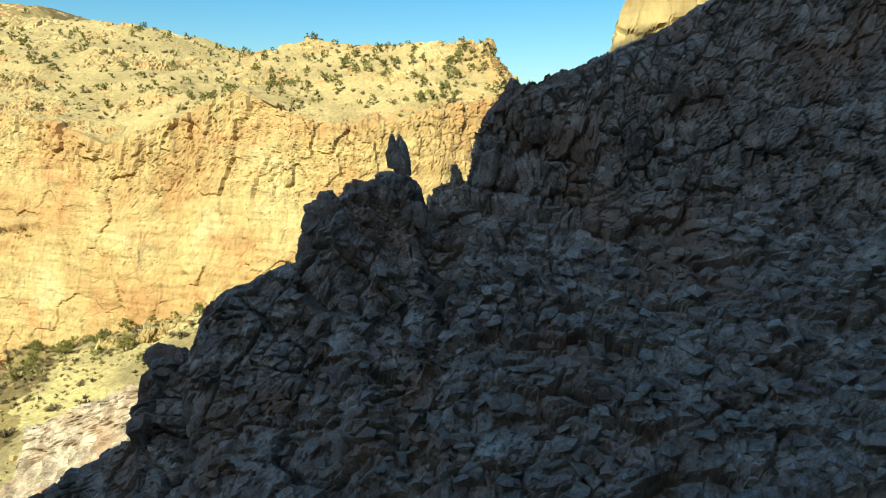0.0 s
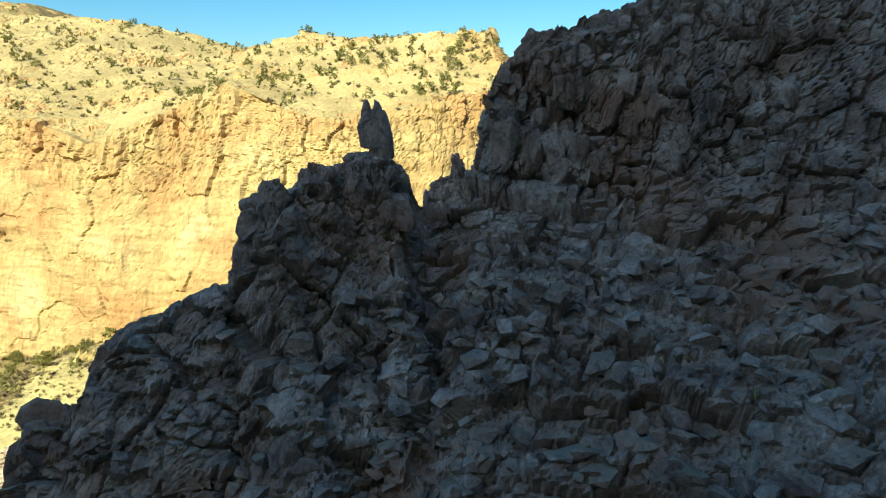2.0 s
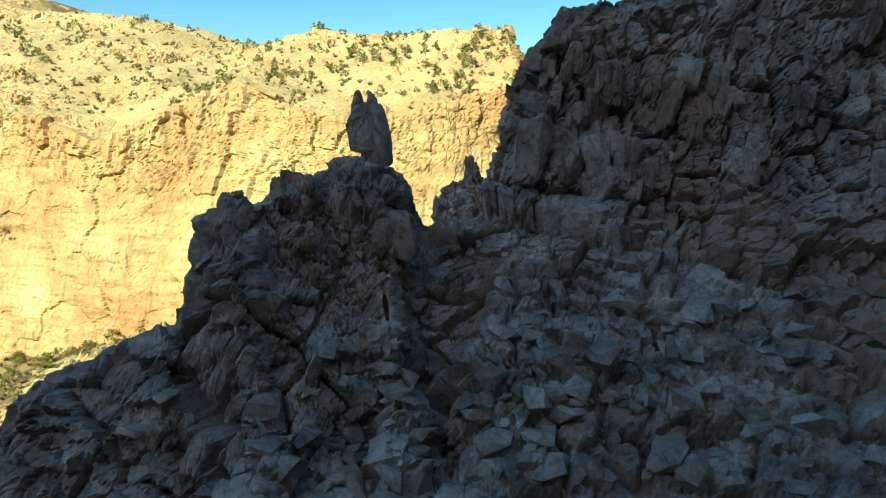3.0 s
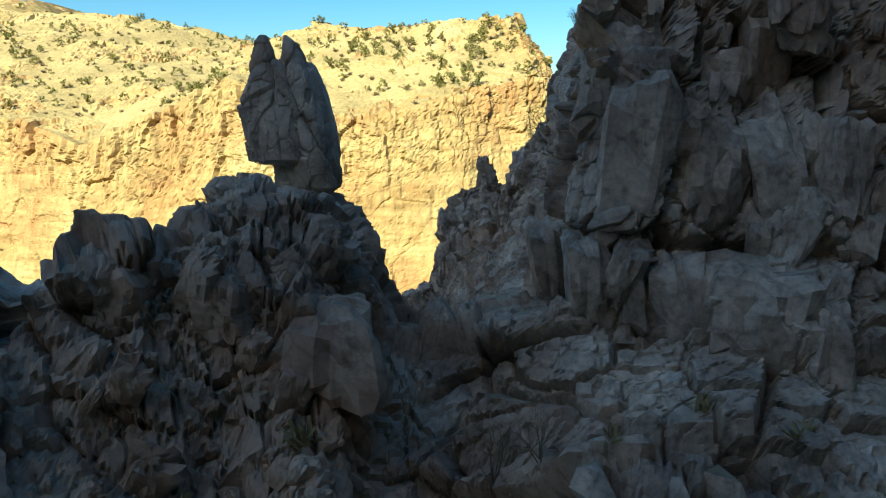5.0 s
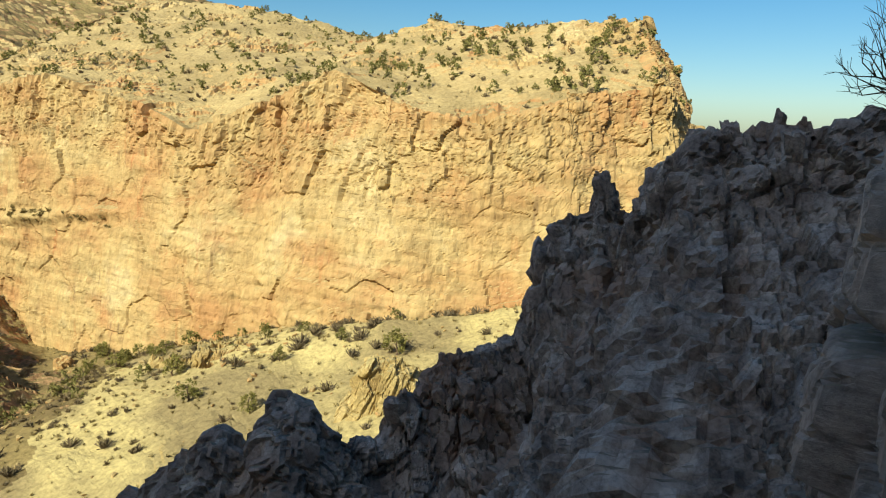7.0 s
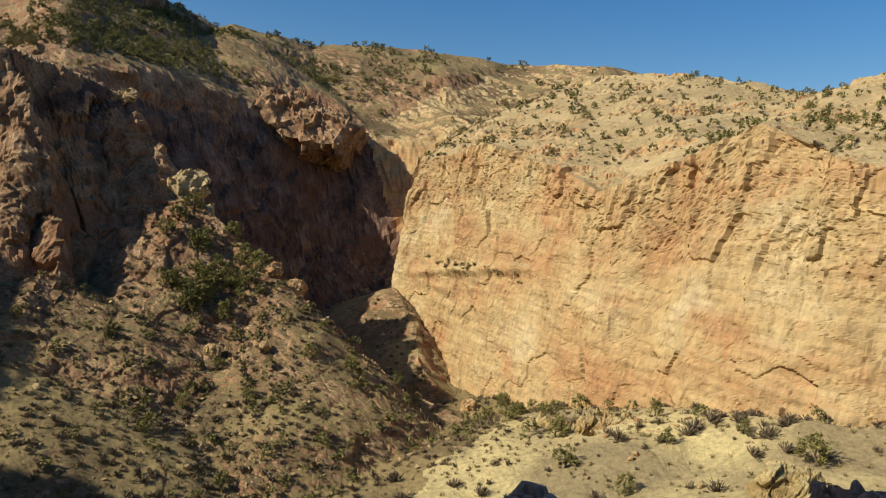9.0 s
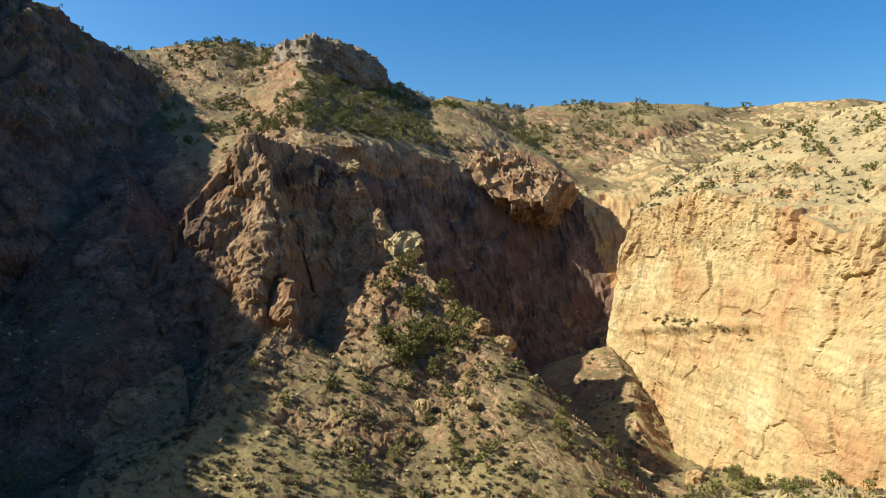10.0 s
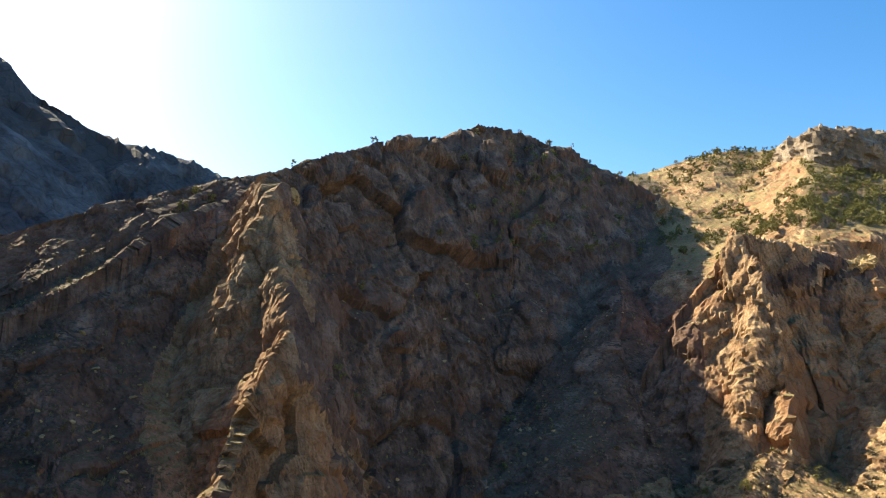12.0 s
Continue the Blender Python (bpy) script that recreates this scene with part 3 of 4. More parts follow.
p = sheet(second_path, second_rows(), 460, 280, 1.5, lambda v: 0.4 + 2 * np.exp(-((v + 2) / 12) ** 2), (1, 2, 3, 4, 2, 0.6))
f = p.reshape(-1, 3)
g = shift_noise(f, 3, 0.2, 70)
amount = 0.35 * fbm(f, 6, 3, seed=71) + 0.45 * blocks(g, (1.6, 1.6, 2.8), 73, None, 0.3) + 0.25 * blocks(g, (0.6, 0.6, 1.0), 77, None, 0.3)
second_p = displaced(p, amount)
second = tagged(grid_object("second_ridge", second_p, near_rock), "jagged shaded rock ridge falling towards the canyon", "ridge", kind="structure")


# ---- single rocks ----
def rock_points(n, seed, scale, planes=14, jut=(0.72, 1.0)):
    """A closed grid sphere cut by random planes into an angular rock."""
    rnd = np.random.RandomState(seed)
    th, ph = np.meshgrid(np.linspace(0, 2 * np.pi, 2 * n), np.linspace(0, np.pi, n), indexing="ij")
    d = np.stack([np.sin(ph) * np.cos(th), np.sin(ph) * np.sin(th), np.cos(ph)], -1)
    r = np.full(th.shape, 1.25)
    for _ in range(planes):
        nrm = rnd.normal(size=3)
        nrm /= np.linalg.norm(nrm)
        c = d @ nrm
        r = np.where(c > 0.05, np.minimum(r, rnd.uniform(*jut) / np.maximum(c, 0.05)), r)
    return d * r[..., None] * np.array(scale)


def column_points(levels, n, m):
    """An upright rock from rings: each level gives height, left, right, front and back."""
    lv = np.array(levels, float)
    z = np.linspace(lv[0, 0], lv[-1, 0], m)
    l, r, f0, b0 = [np.interp(z, lv[:, 0], lv[:, i]) for i in (1, 2, 3, 4)]
    a = np.linspace(0, 2 * np.pi, n)
    ca, sa = np.cos(a), np.sin(a)
    k = 1 / np.maximum(np.abs(ca) ** 3.2 + np.abs(sa) ** 3.2, 1e-6) ** (1 / 3.2)
    x = (l + r)[:, None] / 2 + (r - l)[:, None] / 2 * (ca * k)
    y = (f0 + b0)[:, None] / 2 + (b0 - f0)[:, None] / 2 * (sa * k)
    p = np.stack([x, y, np.repeat(z[:, None], n, 1)], -1)
    lo, hi = p[:1].mean(1, keepdims=True), p[-1:].mean(1, keepdims=True)
    return np.concatenate([np.repeat(lo, n, 1), p, np.repeat(hi, n, 1)], 0).transpose(1, 0, 2)


def joined(name, grids, mat):
    """One mesh from several closed grids."""
    verts, quads, base = [], [], 0
    for p in grids:
        nu, nv = p.shape[:2]
        idx = np.arange(nu * nv).reshape(nu, nv) + base
        quads.append(np.stack([idx[:-1, :-1], idx[1:, :-1], idx[1:, 1:], idx[:-1, 1:]], -1).reshape(-1, 4))
        verts.append(p.reshape(-1, 3))
        base += nu * nv
    me = bpy.data.meshes.new(name)
    me.from_pydata(np.concatenate(verts).tolist(), [], np.concatenate(quads).tolist())
    me.materials.append(mat)
    return new(name, me)


def roughened(p, seed, big, small):
    f = p.reshape(-1, 3)
    g = shift_noise(f, 0.9, 0.03, seed)
    return displaced(p, big * blocks(g, (0.75, 0.9, 2.6), seed + 1, Matrix.Rotation(radians(-14), 4, "Y"), 0.3) + small * blocks(g, (0.25, 0.25, 0.5), seed + 2, None, 0.3))


neck = [(36.6, -3.3, -2.3, 45.7, 46.4), (37.3, -3.2, -2.35, 45.7, 46.4), (37.78, -3.2, -2.3, 45.6, 46.5)]
body = [(37.60, -3.48, -2.6, 45.5, 46.5), (37.70, -3.64, -2.58, 45.35, 46.6), (38.2, -3.70, -2.62, 45.3, 46.7), (38.62, -3.79, -2.66, 45.35, 46.7), (38.9, -3.64, -2.75, 45.4, 46.7), (39.25, -3.5, -2.85, 45.55, 46.5), (39.42, -3.42, -2.95, 45.7, 46.4)]
slab = [(37.08, -2.7, -2.22, 45.75, 46.5), (37.18, -2.85, -2.14, 45.65, 46.6), (37.7, -2.95, -2.15, 45.5, 46.75), (38.3, -2.95, -2.22, 45.5, 46.8), (38.8, -2.95, -2.32, 45.5, 46.8), (39.2, -2.95, -2.44, 45.55, 46.7), (39.36, -2.9, -2.55, 45.65, 46.6)]
horn_a = [(39.1, -3.56, -3.12, 45.6, 46.4), (39.5, -3.48, -3.16, 45.7, 46.3), (39.72, -3.42, -3.22, 45.8, 46.2), (39.82, -3.36, -3.28, 45.9, 46.1)]
horn_b = [(39.1, -3.12, -2.55, 45.6, 46.4), (39.5, -3.05, -2.62, 45.7, 46.3), (39.74, -3.0, -2.72, 45.8, 46.2), (39.86, -2.98, -2.86, 45.9, 46.1)]
pillar = tagged(joined("balanced_rock", [roughened(column_points(neck, 80, 50), 131, 0.06, 0.03), roughened(column_points(body, 120, 110), 101, 0.06, 0.028), roughened(column_points(slab, 100, 110), 105, 0.055, 0.028), roughened(column_points(horn_a, 60, 40), 111, 0.05, 0.02), roughened(column_points(horn_b, 60, 40), 121, 0.05, 0.02)], near_rock),
                "upright dark balanced rock with a forked top", "rock")

# ---- ground under all, the mountain that closes the place, added light-blocking walls ----
x, y = np.meshgrid(np.linspace(-1500, 1500, 161), np.linspace(-1500, 1500, 161), indexing="ij")
g = np.stack([x, y, 0 * x], -1).reshape(-1, 3)
h = (-48 + 30 * np.clip(fbm(g, 300, 4, seed=81), 0, 2)).reshape(x.shape)
h = np.where(np.hypot(x, y - 60) < 420, -48, h)
ground = tagged(grid_object("ground", np.stack([x, y, h], -1), hill_rock), "dry tan desert ground with rock and scrub", "ground", kind="structure")

mountain_crest = [(-640, 60, 70), (-590, -90, 120), (-528, -218, 166), (-497, -267, 184), (-463, -311, 194), (-424, -353, 224), (-407, -370, 250), (-370, -410, 292), (-340, -440, 330), (-300, -480, 370), (-150, -560, 400), (100, -600, 420), (300, -560, 420)]
x, y = np.meshgrid(np.linspace(-1000, 500, 360), np.linspace(-1000, 100, 260), indexing="ij")
p = np.stack([x, y, np.maximum(tent(x, y, mountain_crest, 1.15), -47)], -1)
f = p.reshape(-1, 3)
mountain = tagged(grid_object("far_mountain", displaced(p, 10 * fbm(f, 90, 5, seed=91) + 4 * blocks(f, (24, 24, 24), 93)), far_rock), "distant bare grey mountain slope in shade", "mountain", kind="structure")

# added wall behind the start, out of view, to shade the two ridges
south_crest = [(-98, -100, 184), (-80, -102, 200), (60, -106, 200), (250, -90, 206)]
x, y = np.meshgrid(np.linspace(-200, 330, 260), np.linspace(-230, 0, 150), indexing="ij")
p = np.stack([x, y, np.maximum(tent(x, y, south_crest, 2.4, 4.5), -47)], -1)
f = p.reshape(-1, 3)
south = tagged(grid_object("south_light_block", displaced(p, 3 * fbm(f, 40, 4, seed=95) + 2 * blocks(f, (14, 14, 20), 97)), hill_rock), "unseen rock wall added to keep light off the ridges", "cliff", kind="structure")

# unseen wall added on the east side to cut sky light on the rocks
x, y = np.meshgrid(np.linspace(40, 330, 150), np.linspace(-150, 95, 130), indexing="ij")
p = np.stack([x, y, np.maximum(tent(x, y, [(110, -140, 170), (112, -40, 150), (118, 30, 130), (135, 70, 110)], 2.0, 3.0), -47)], -1)
f = p.reshape(-1, 3)
east = tagged(grid_object("east_light_block", displaced(p, 3 * fbm(f, 40, 4, seed=98) + 2 * blocks(f, (14, 14, 20), 99)), hill_rock), "unseen rock wall added to keep light off the ridges", "cliff", kind="structure")

knoll_path = [(13, 82), (16.5, 76), (22, 74), (30, 74), (44, 76)]
p = sheet(knoll_path, [(0, -3, 26, 0, 36, 2, 40, 5, 42, 9, 36), (1, -3, 26, 0, 40, 0.6, 46, 2, 50, 9, 50), (2, -3, 26, 0, 44, 1.5, 56, 4, 60, 9, 60), (4, -3, 26, 0, 46, 3, 60, 6, 66, 9, 66)], 160, 120, 2, corners=True)
f = p.reshape(-1, 3)
knoll = tagged(grid_object("rock_knoll", displaced(p, 0.8 * fbm(f, 12, 3, seed=131) + 0.6 * blocks(f, (3, 3, 5), 133)), cliff_rock), "sunlit tan rock knoll above the shaded ridge", "rock", kind="structure")

knob_p = rock_points(80, 18, (38, 26, 26), 16, (0.62, 1.0)) + np.array((-314, 268, 57))
f = knob_p.reshape(-1, 3)
tagged(grid_object("rock_knob", displaced(knob_p, 2.2 * blocks(f, (9, 9, 16), 145, None, 0.3) + 0.9 * blocks(f, (3.5, 3.5, 6), 147, None, 0.3)), hill_rock), "craggy orange rock knob above the gully", "rock", kind="structure")

dome_p = rock_points(90, 8, (56, 40, 29), 60, (0.9, 1.0)) + np.array((-438, 202, 127))
f = dome_p.reshape(-1, 3)
dome = tagged(grid_object("rock_dome", displaced(dome_p, 1.7 * blocks(f, (9, 9, 22), 141, Matrix.Rotation(radians(-35), 4, "X"), 0.3) + blocks(f, (4, 4, 7), 143, None, 0.3)), dome_rock), "bare rounded rock dome on the skyline", "rock", kind="structure")


# ---- parts and scattering ----
def part(name, mesh, parent, label=""):
    ob = new(name, mesh)
    ob.parent = parent
    if label:
        tagged(ob, label)
    return ob


rnd = random.Random(7)
nrnd = np.random.RandomState(7)


def spots(p, count, keep):
    """Places on a grid surface: points and upward tilt, chosen at random where keep(points, up) says so."""
    up = np.abs(grid_normals(p)[..., 2]).reshape(-1)
    f = p.reshape(-1, 3)
    ok = np.flatnonzero(keep(f, up))
    pick = nrnd.choice(ok, min(count, len(ok)), replace=False)
    return f[pick]


def nearest(p, x, y):
    f = p.reshape(-1, 3)
    return f[np.argmin((f[:, 0] - x) ** 2 + (f[:, 1] - y) ** 2)]


def stone_mesh(name, seed, mat):
    r = np.random.RandomState(seed)
    bm = bmesh.new()
    for _ in range(12):
        v = r.normal(size=3)
        v = v / np.linalg.norm(v) * np.array((0.6, 0.42, 0.34)) * r.uniform(0.8, 1.1)
        bm.verts.new(v)
    hull = bmesh.ops.convex_hull(bm, input=bm.verts)
    bmesh.ops.delete(bm, geom=[v for v in hull["geom_interior"] if isinstance(v, bmesh.types.BMVert)], context="VERTS")
    bmesh.ops.recalc_face_normals(bm, faces=bm.faces)
    me = bpy.data.meshes.new(name)
    bm.to_mesh(me)
    bm.free()
    me.materials.append(mat)
    return me


def strewn(name, meshes, places, sizes, mat, sink=0.15):
    """Many copies of small meshes joined into one."""
    data = []
    for me in meshes:
        v = np.array([w.co for w in me.vertices])
        data.append((v, [list(q.vertices) for q in me.polygons]))
    verts, faces, base = [], [], 0
    for place, size in zip(places, sizes):
        v, fs = data[rnd.randrange(len(data))]
        m = np.array(Euler((rnd.uniform(-0.5, 0.5), rnd.uniform(-0.5, 0.5), rnd.uniform(0, 6.28))).to_matrix())
        verts.append((v * size) @ m.T + place + (0, 0, size * sink))
        faces += [[i + base for i in q] for q in fs]
        base += len(v)
    me = bpy.data.meshes.new(name)
    me.from_pydata(np.concatenate(verts).tolist(), [], faces)
    me.materials.append(mat)
    return new(name, me)


# ---- plants ----
def plant_material(name, dark, light, rough=0.8):
    m, n, l = material(name)
    bsdf = n["Principled BSDF"]
    bsdf.inputs["Roughness"].default_value = rough
    bsdf.inputs["Specular IOR Level"].default_value = 0.15
    info = n.new("ShaderNodeObjectInfo")
    geo = n.new("ShaderNodeNewGeometry")
    add = n.new("ShaderNodeMath")
    add.operation = "MULTIPLY_ADD"
    add.inputs[1].default_value = 0.5
    half = n.new("ShaderNodeMath")
    half.operation = "MULTIPLY"
    half.inputs[1].default_value = 0.5
    l.new(geo.outputs["Random Per Island"], half.inputs[0])
    l.new(info.outputs["Random"], add.inputs[0])
    l.new(half.outputs[0], add.inputs[2])
    r = n.new("ShaderNodeValToRGB")
    r.color_ramp.elements[0].color, r.color_ramp.elements[1].color = (*dark, 1), (*light, 1)
    l.new(add.outputs[0], r.inputs[0])
    l.new(r.outputs[0], bsdf.inputs["Base Color"])
    return m


leaf_green = plant_material("juniper_green", (0.07, 0.074, 0.022), (0.27, 0.245, 0.08))
oak_leaf = plant_material("oak_leaf", (0.075, 0.076, 0.026), (0.22, 0.205, 0.075))
bark = plant_material("bark_brown", (0.07, 0.05, 0.035), (0.14, 0.10, 0.07))
dry_twig = plant_material("dry_twig", (0.10, 0.08, 0.055), (0.24, 0.19, 0.12))
dry_grass = plant_material("dry_grass", (0.16, 0.13, 0.06), (0.36, 0.29, 0.14))


def crown_mesh(name, seed, mat, clump_count=26, sprays=30, size=1.0):
    """Clumps of small leaf sprays round an uneven crown, about 1 m high and wide."""
    r = np.random.RandomState(seed)
    verts, faces = [], []
    clumps = []
    for _ in range(clump_count):
        a, h = r.uniform(0, 6.28), r.uniform(0.12, 0.95)
        reach = (0.46 * np.sqrt(np.clip(1 - ((h - 0.4) / 0.62) ** 2, 0.05, 1))) * r.uniform(0.45, 1.05)
        clumps.append((np.cos(a) * reach, np.sin(a) * reach, h, r.uniform(0.09, 0.17)))
    for cx, cy, cz, cr in clumps:
        for _ in range(sprays):
            d = r.normal(size=3)
            d /= np.linalg.norm(d)
            c = np.array((cx, cy, cz)) + d * cr * r.uniform(0.5, 1.1)
            u, w = r.normal(size=3), r.normal(size=3)
            u, w = u / np.linalg.norm(u), w / np.linalg.norm(w)
            s = r.uniform(0.03, 0.06) * size
            k = len(verts)
            verts += [c - u * s, c + u * s, c + w * s * 1.5]
            faces.append((k, k + 1, k + 2))
    me = bpy.data.meshes.new(name)
    me.from_pydata([tuple(v) for v in verts], [], faces)
    me.materials.append(mat)
    return me


def limb_tube(verts, faces, a, b, ra, rb, n=6):
    a, b = Vector(a), Vector(b)
    turn = (b - a).to_track_quat("Z", "Y").to_matrix()
    k = len(verts)
    for c, rad in ((a, ra), (b, rb)):
        for i in range(n):
            t = 6.2832 * i / n
            verts.append(tuple(c + turn @ Vector((math.cos(t) * rad, math.sin(t) * rad, 0))))
    for i in range(n):
        j = (i + 1) % n
        faces.append((k + i, k + j, k + n + j, k + n + i))


def trunk_mesh(name, seed):
    r = random.Random(seed)
    verts, faces = [], []
    a, rad = Vector((0, 0, -0.08)), 0.05
    for h in (0.15, 0.35, 0.6):
        b = Vector((r.uniform(-0.06, 0.06), r.uniform(-0.06, 0.06), h))
        limb_tube(verts, faces, a, b, rad, rad * 0.7)
        for _ in range(2):
            t = r.uniform(0, 6.28)
            limb_tube(verts, faces, b, b + Vector((math.cos(t) * 0.26, math.sin(t) * 0.26, r.uniform(0.08, 0.25))), rad * 0.5, rad * 0.15, 5)
        a, rad = b, rad * 0.7
    me = bpy.data.meshes.new(name)
    me.from_pydata(verts, [], faces)
    me.materials.append(bark)
    return me


crowns = [crown_mesh("crown", s, leaf_green) for s in range(5)]
trunks = [trunk_mesh("trunk", s) for s in range(3)]


def juniper(place, height, label, group):
    tree = new("juniper_tree")
    tree.location, tree.rotation_euler = place, (0, 0, rnd.uniform(0, 6.28))
    w = height * rnd.uniform(0.85, 1.2)
    tree.scale = (w, w * rnd.uniform(0.85, 1.1), height)
    tagged(tree, label, "tree", group)
    part("trunk", rnd.choice(trunks), tree)
    part("crown", rnd.choice(crowns), tree)
    return tree


def within(f, x0, x1, y0, y1):
    return (f[:, 0] > x0) & (f[:, 0] < x1) & (f[:, 1] > y0) & (f[:, 1] < y1)


for x, y, h in ((-168, 136, 4.6), (-192, 127, 3.2), (-150, 176, 5.0), (-158, 168, 4.2), (-165, 185, 4.5), (-146, 190, 4.0), (-205, 108, 3.0), (-160, 150, 3.4), (-175, 150, 3.6)):
    juniper(nearest(hills_p, x, y), h, "round green juniper on a dry grass slope", "junipers on the hillside")
for q in spots(hills_p, 34, lambda f, up: (np.hypot(f[:, 0] + 203, f[:, 1] - 166) < 20) & (up > 0.5)):
    juniper(q, rnd.uniform(4.2, 7.0), "yellow-green juniper in a thicket below the spur rocks", "junipers on the hillside")
for q in spots(hills_p, 16, lambda f, up: within(f, -150, -100, 200, 235) & (up > 0.6)):
    juniper(q, rnd.uniform(2.5, 4.5), "green juniper at the foot of the canyon wall", "junipers at the wall's foot")
for x, y, h in ((-35, 185, 5.5), (-72, 200, 4.0), (-100, 215, 4.5), (-62, 186, 3.5), (-88, 186, 5.0), (-50, 194, 3.0), (-8, 188, 3.4), (-76, 172, 4.5), (-60, 168, 4.0)):
    juniper(nearest(hills_p, x, y), h, "yellow-green juniper at the foot of the canyon wall", "junipers at the wall's foot")
for q in spots(hills_p, 120, lambda f, up: (f[:, 2] > 60) & (f[:, 0] < -255) & (f[:, 1] > 60) & (up > 0.7)):
    juniper(q, rnd.uniform(2.2, 5.0), "dark green juniper on a stony upper slope", "junipers on the upper slopes")
for q in spots(cliff_p, 60, lambda f, up: (f[:, 2] > 58) & (f[:, 1] < 420) & (up > 0.7)):
    juniper(q, rnd.uniform(2.0, 3.8), "green juniper on the slope above the canyon wall", "junipers above the wall")
for q in spots(hills_p, 26, lambda f, up: (f[:, 2] > 70) & within(f, -420, -200, -110, 60)):
    juniper(q, rnd.uniform(2.5, 5.0), "dark juniper on the shaded mountain crest", "junipers on the shaded mountain")


def bush_mesh(name, seed, mat, blades=46, thin=0.03):
    r = np.random.RandomState(seed)
    verts, faces = [], []
    for _ in range(blades):
        a, e = r.uniform(0, 6.28), r.uniform(0.25, 1.4)
        d = np.array((np.cos(a) * np.cos(e), np.sin(a) * np.cos(e), np.sin(e)))
        b = np.array((r.uniform(-0.15, 0.15), r.uniform(-0.15, 0.15), -0.05))
        s = np.cross(d, r.normal(size=3))
        s /= np.linalg.norm(s)
        tip = b + d * r.uniform(0.35, 0.62)
        k = len(verts)
        verts += [b - s * thin, b + s * thin, tip + s * thin * 1.6, tip - s * thin * 1.2]
        faces.append((k, k + 1, k + 2, k + 3))
    me = bpy.data.meshes.new(name)
    me.from_pydata([tuple(v) for v in verts], [], faces)
    me.materials.append(mat)
    return me


bushes = [bush_mesh("bush", s, dry_twig) for s in range(4)]
thickets = [bush_mesh("thicket", 60 + s, dry_twig, 90, 0.016) for s in range(3)]
tufts = [bush_mesh("tuft", 20 + s, dry_grass, 16, 0.03) for s in range(3)]
green_bushes = [crown_mesh("bush", 40 + s, oak_leaf, 9, 15, 2.0) for s in range(4)]
q = spots(hills_p, 2100, lambda f, up: (f[:, 0] < -300) & (f[:, 1] > 110) & (f[:, 2] > 80) & (fbm(f, 45, 3, seed=48) > -0.2) & (up > 0.6))
q = np.concatenate([q, spots(hills_p, 330, lambda f, up: (f[:, 0] < -300) & (f[:, 1] < 115) & (f[:, 1] > 20) & (f[:, 2] > 75)), spots(hills_p, 120, lambda f, up: (f[:, 0] < -180) & (f[:, 1] < 60) & (up > 0.6))])
q = np.concatenate([q, spots(hills_p, 140, lambda f, up: within(f, -215, -118, 118, 206) & (f[:, 2] < 6) & (up > 0.5)), spots(cliff_p, 420, lambda f, up: (f[:, 2] > 46) & (f[:, 1] < 400) & (up > 0.6)), spots(hills_p, 170, lambda f, up: (f[:, 0] > -300) & (f[:, 1] > 275) & (up > 0.7)), spots(hills_p, 70, lambda f, up: (f[:, 0] < -120) & (f[:, 0] > -225) & (f[:, 1] > 95) & (f[:, 2] > -38) & (f[:, 2] < 25) & (up > 0.5)), spots(hills_p, 90, lambda f, up: (f[:, 0] > -115) & (f[:, 1] > 150) & (f[:, 2] > -40) & (up > 0.7))])
tagged(strewn("oak_scrub", green_bushes, q, nrnd.uniform(1.8, 4.2, len(q)), oak_leaf, -0.1), "dense dark green scrub oak on the upper slopes", "scrub", kind="stuff")
q = np.concatenate([spots(cliff_p, 420, lambda f, up: (f[:, 2] > 44) & (f[:, 1] < 420) & (up > 0.62)), spots(hills_p, 2000, lambda f, up: (up > 0.6) & (f[:, 0] > -480)), spots(hills_p, 1200, lambda f, up: (f[:, 0] < -110) & (f[:, 0] > -235) & (f[:, 1] > 85) & (f[:, 2] > -38) & (f[:, 2] < 40) & (up > 0.55)), spots(hills_p, 420, lambda f, up: (f[:, 0] > -115) & (f[:, 1] > 145) & (f[:, 2] > -39) & (up > 0.6))])
tagged(strewn("scrub", bushes, q, nrnd.uniform(1.0, 2.6, len(q)), dry_twig, 0.05), "grey-brown dry scrub scattered over the slopes", "scrub", kind="stuff")
q = np.concatenate([spots(hills_p, 13000, lambda f, up: (up > 0.62) & (f[:, 2] < 60) & (f[:, 0] > -300)), spots(cliff_p, 900, lambda f, up: (f[:, 2] > 44) & (up > 0.7))])
b = spots(hills_p, 300, lambda f, up: (f[:, 0] > -115) & (f[:, 1] > 148) & (f[:, 2] > -38) & (fbm(f, 22, 2, seed=52) > 0) & (up > 0.6))
tagged(strewn("bench_thicket", thickets, b, nrnd.uniform(2.6, 5.0, len(b)), dry_twig, 0.0), "bare brownish thicket on the bench below the wall", "scrub", kind="stuff")
tagged(strewn("dry_grass", tufts, q, nrnd.uniform(0.7, 1.7, len(q)), dry_grass, 0.0), "pale dry bunch grass on the slopes", "grass", kind="stuff")

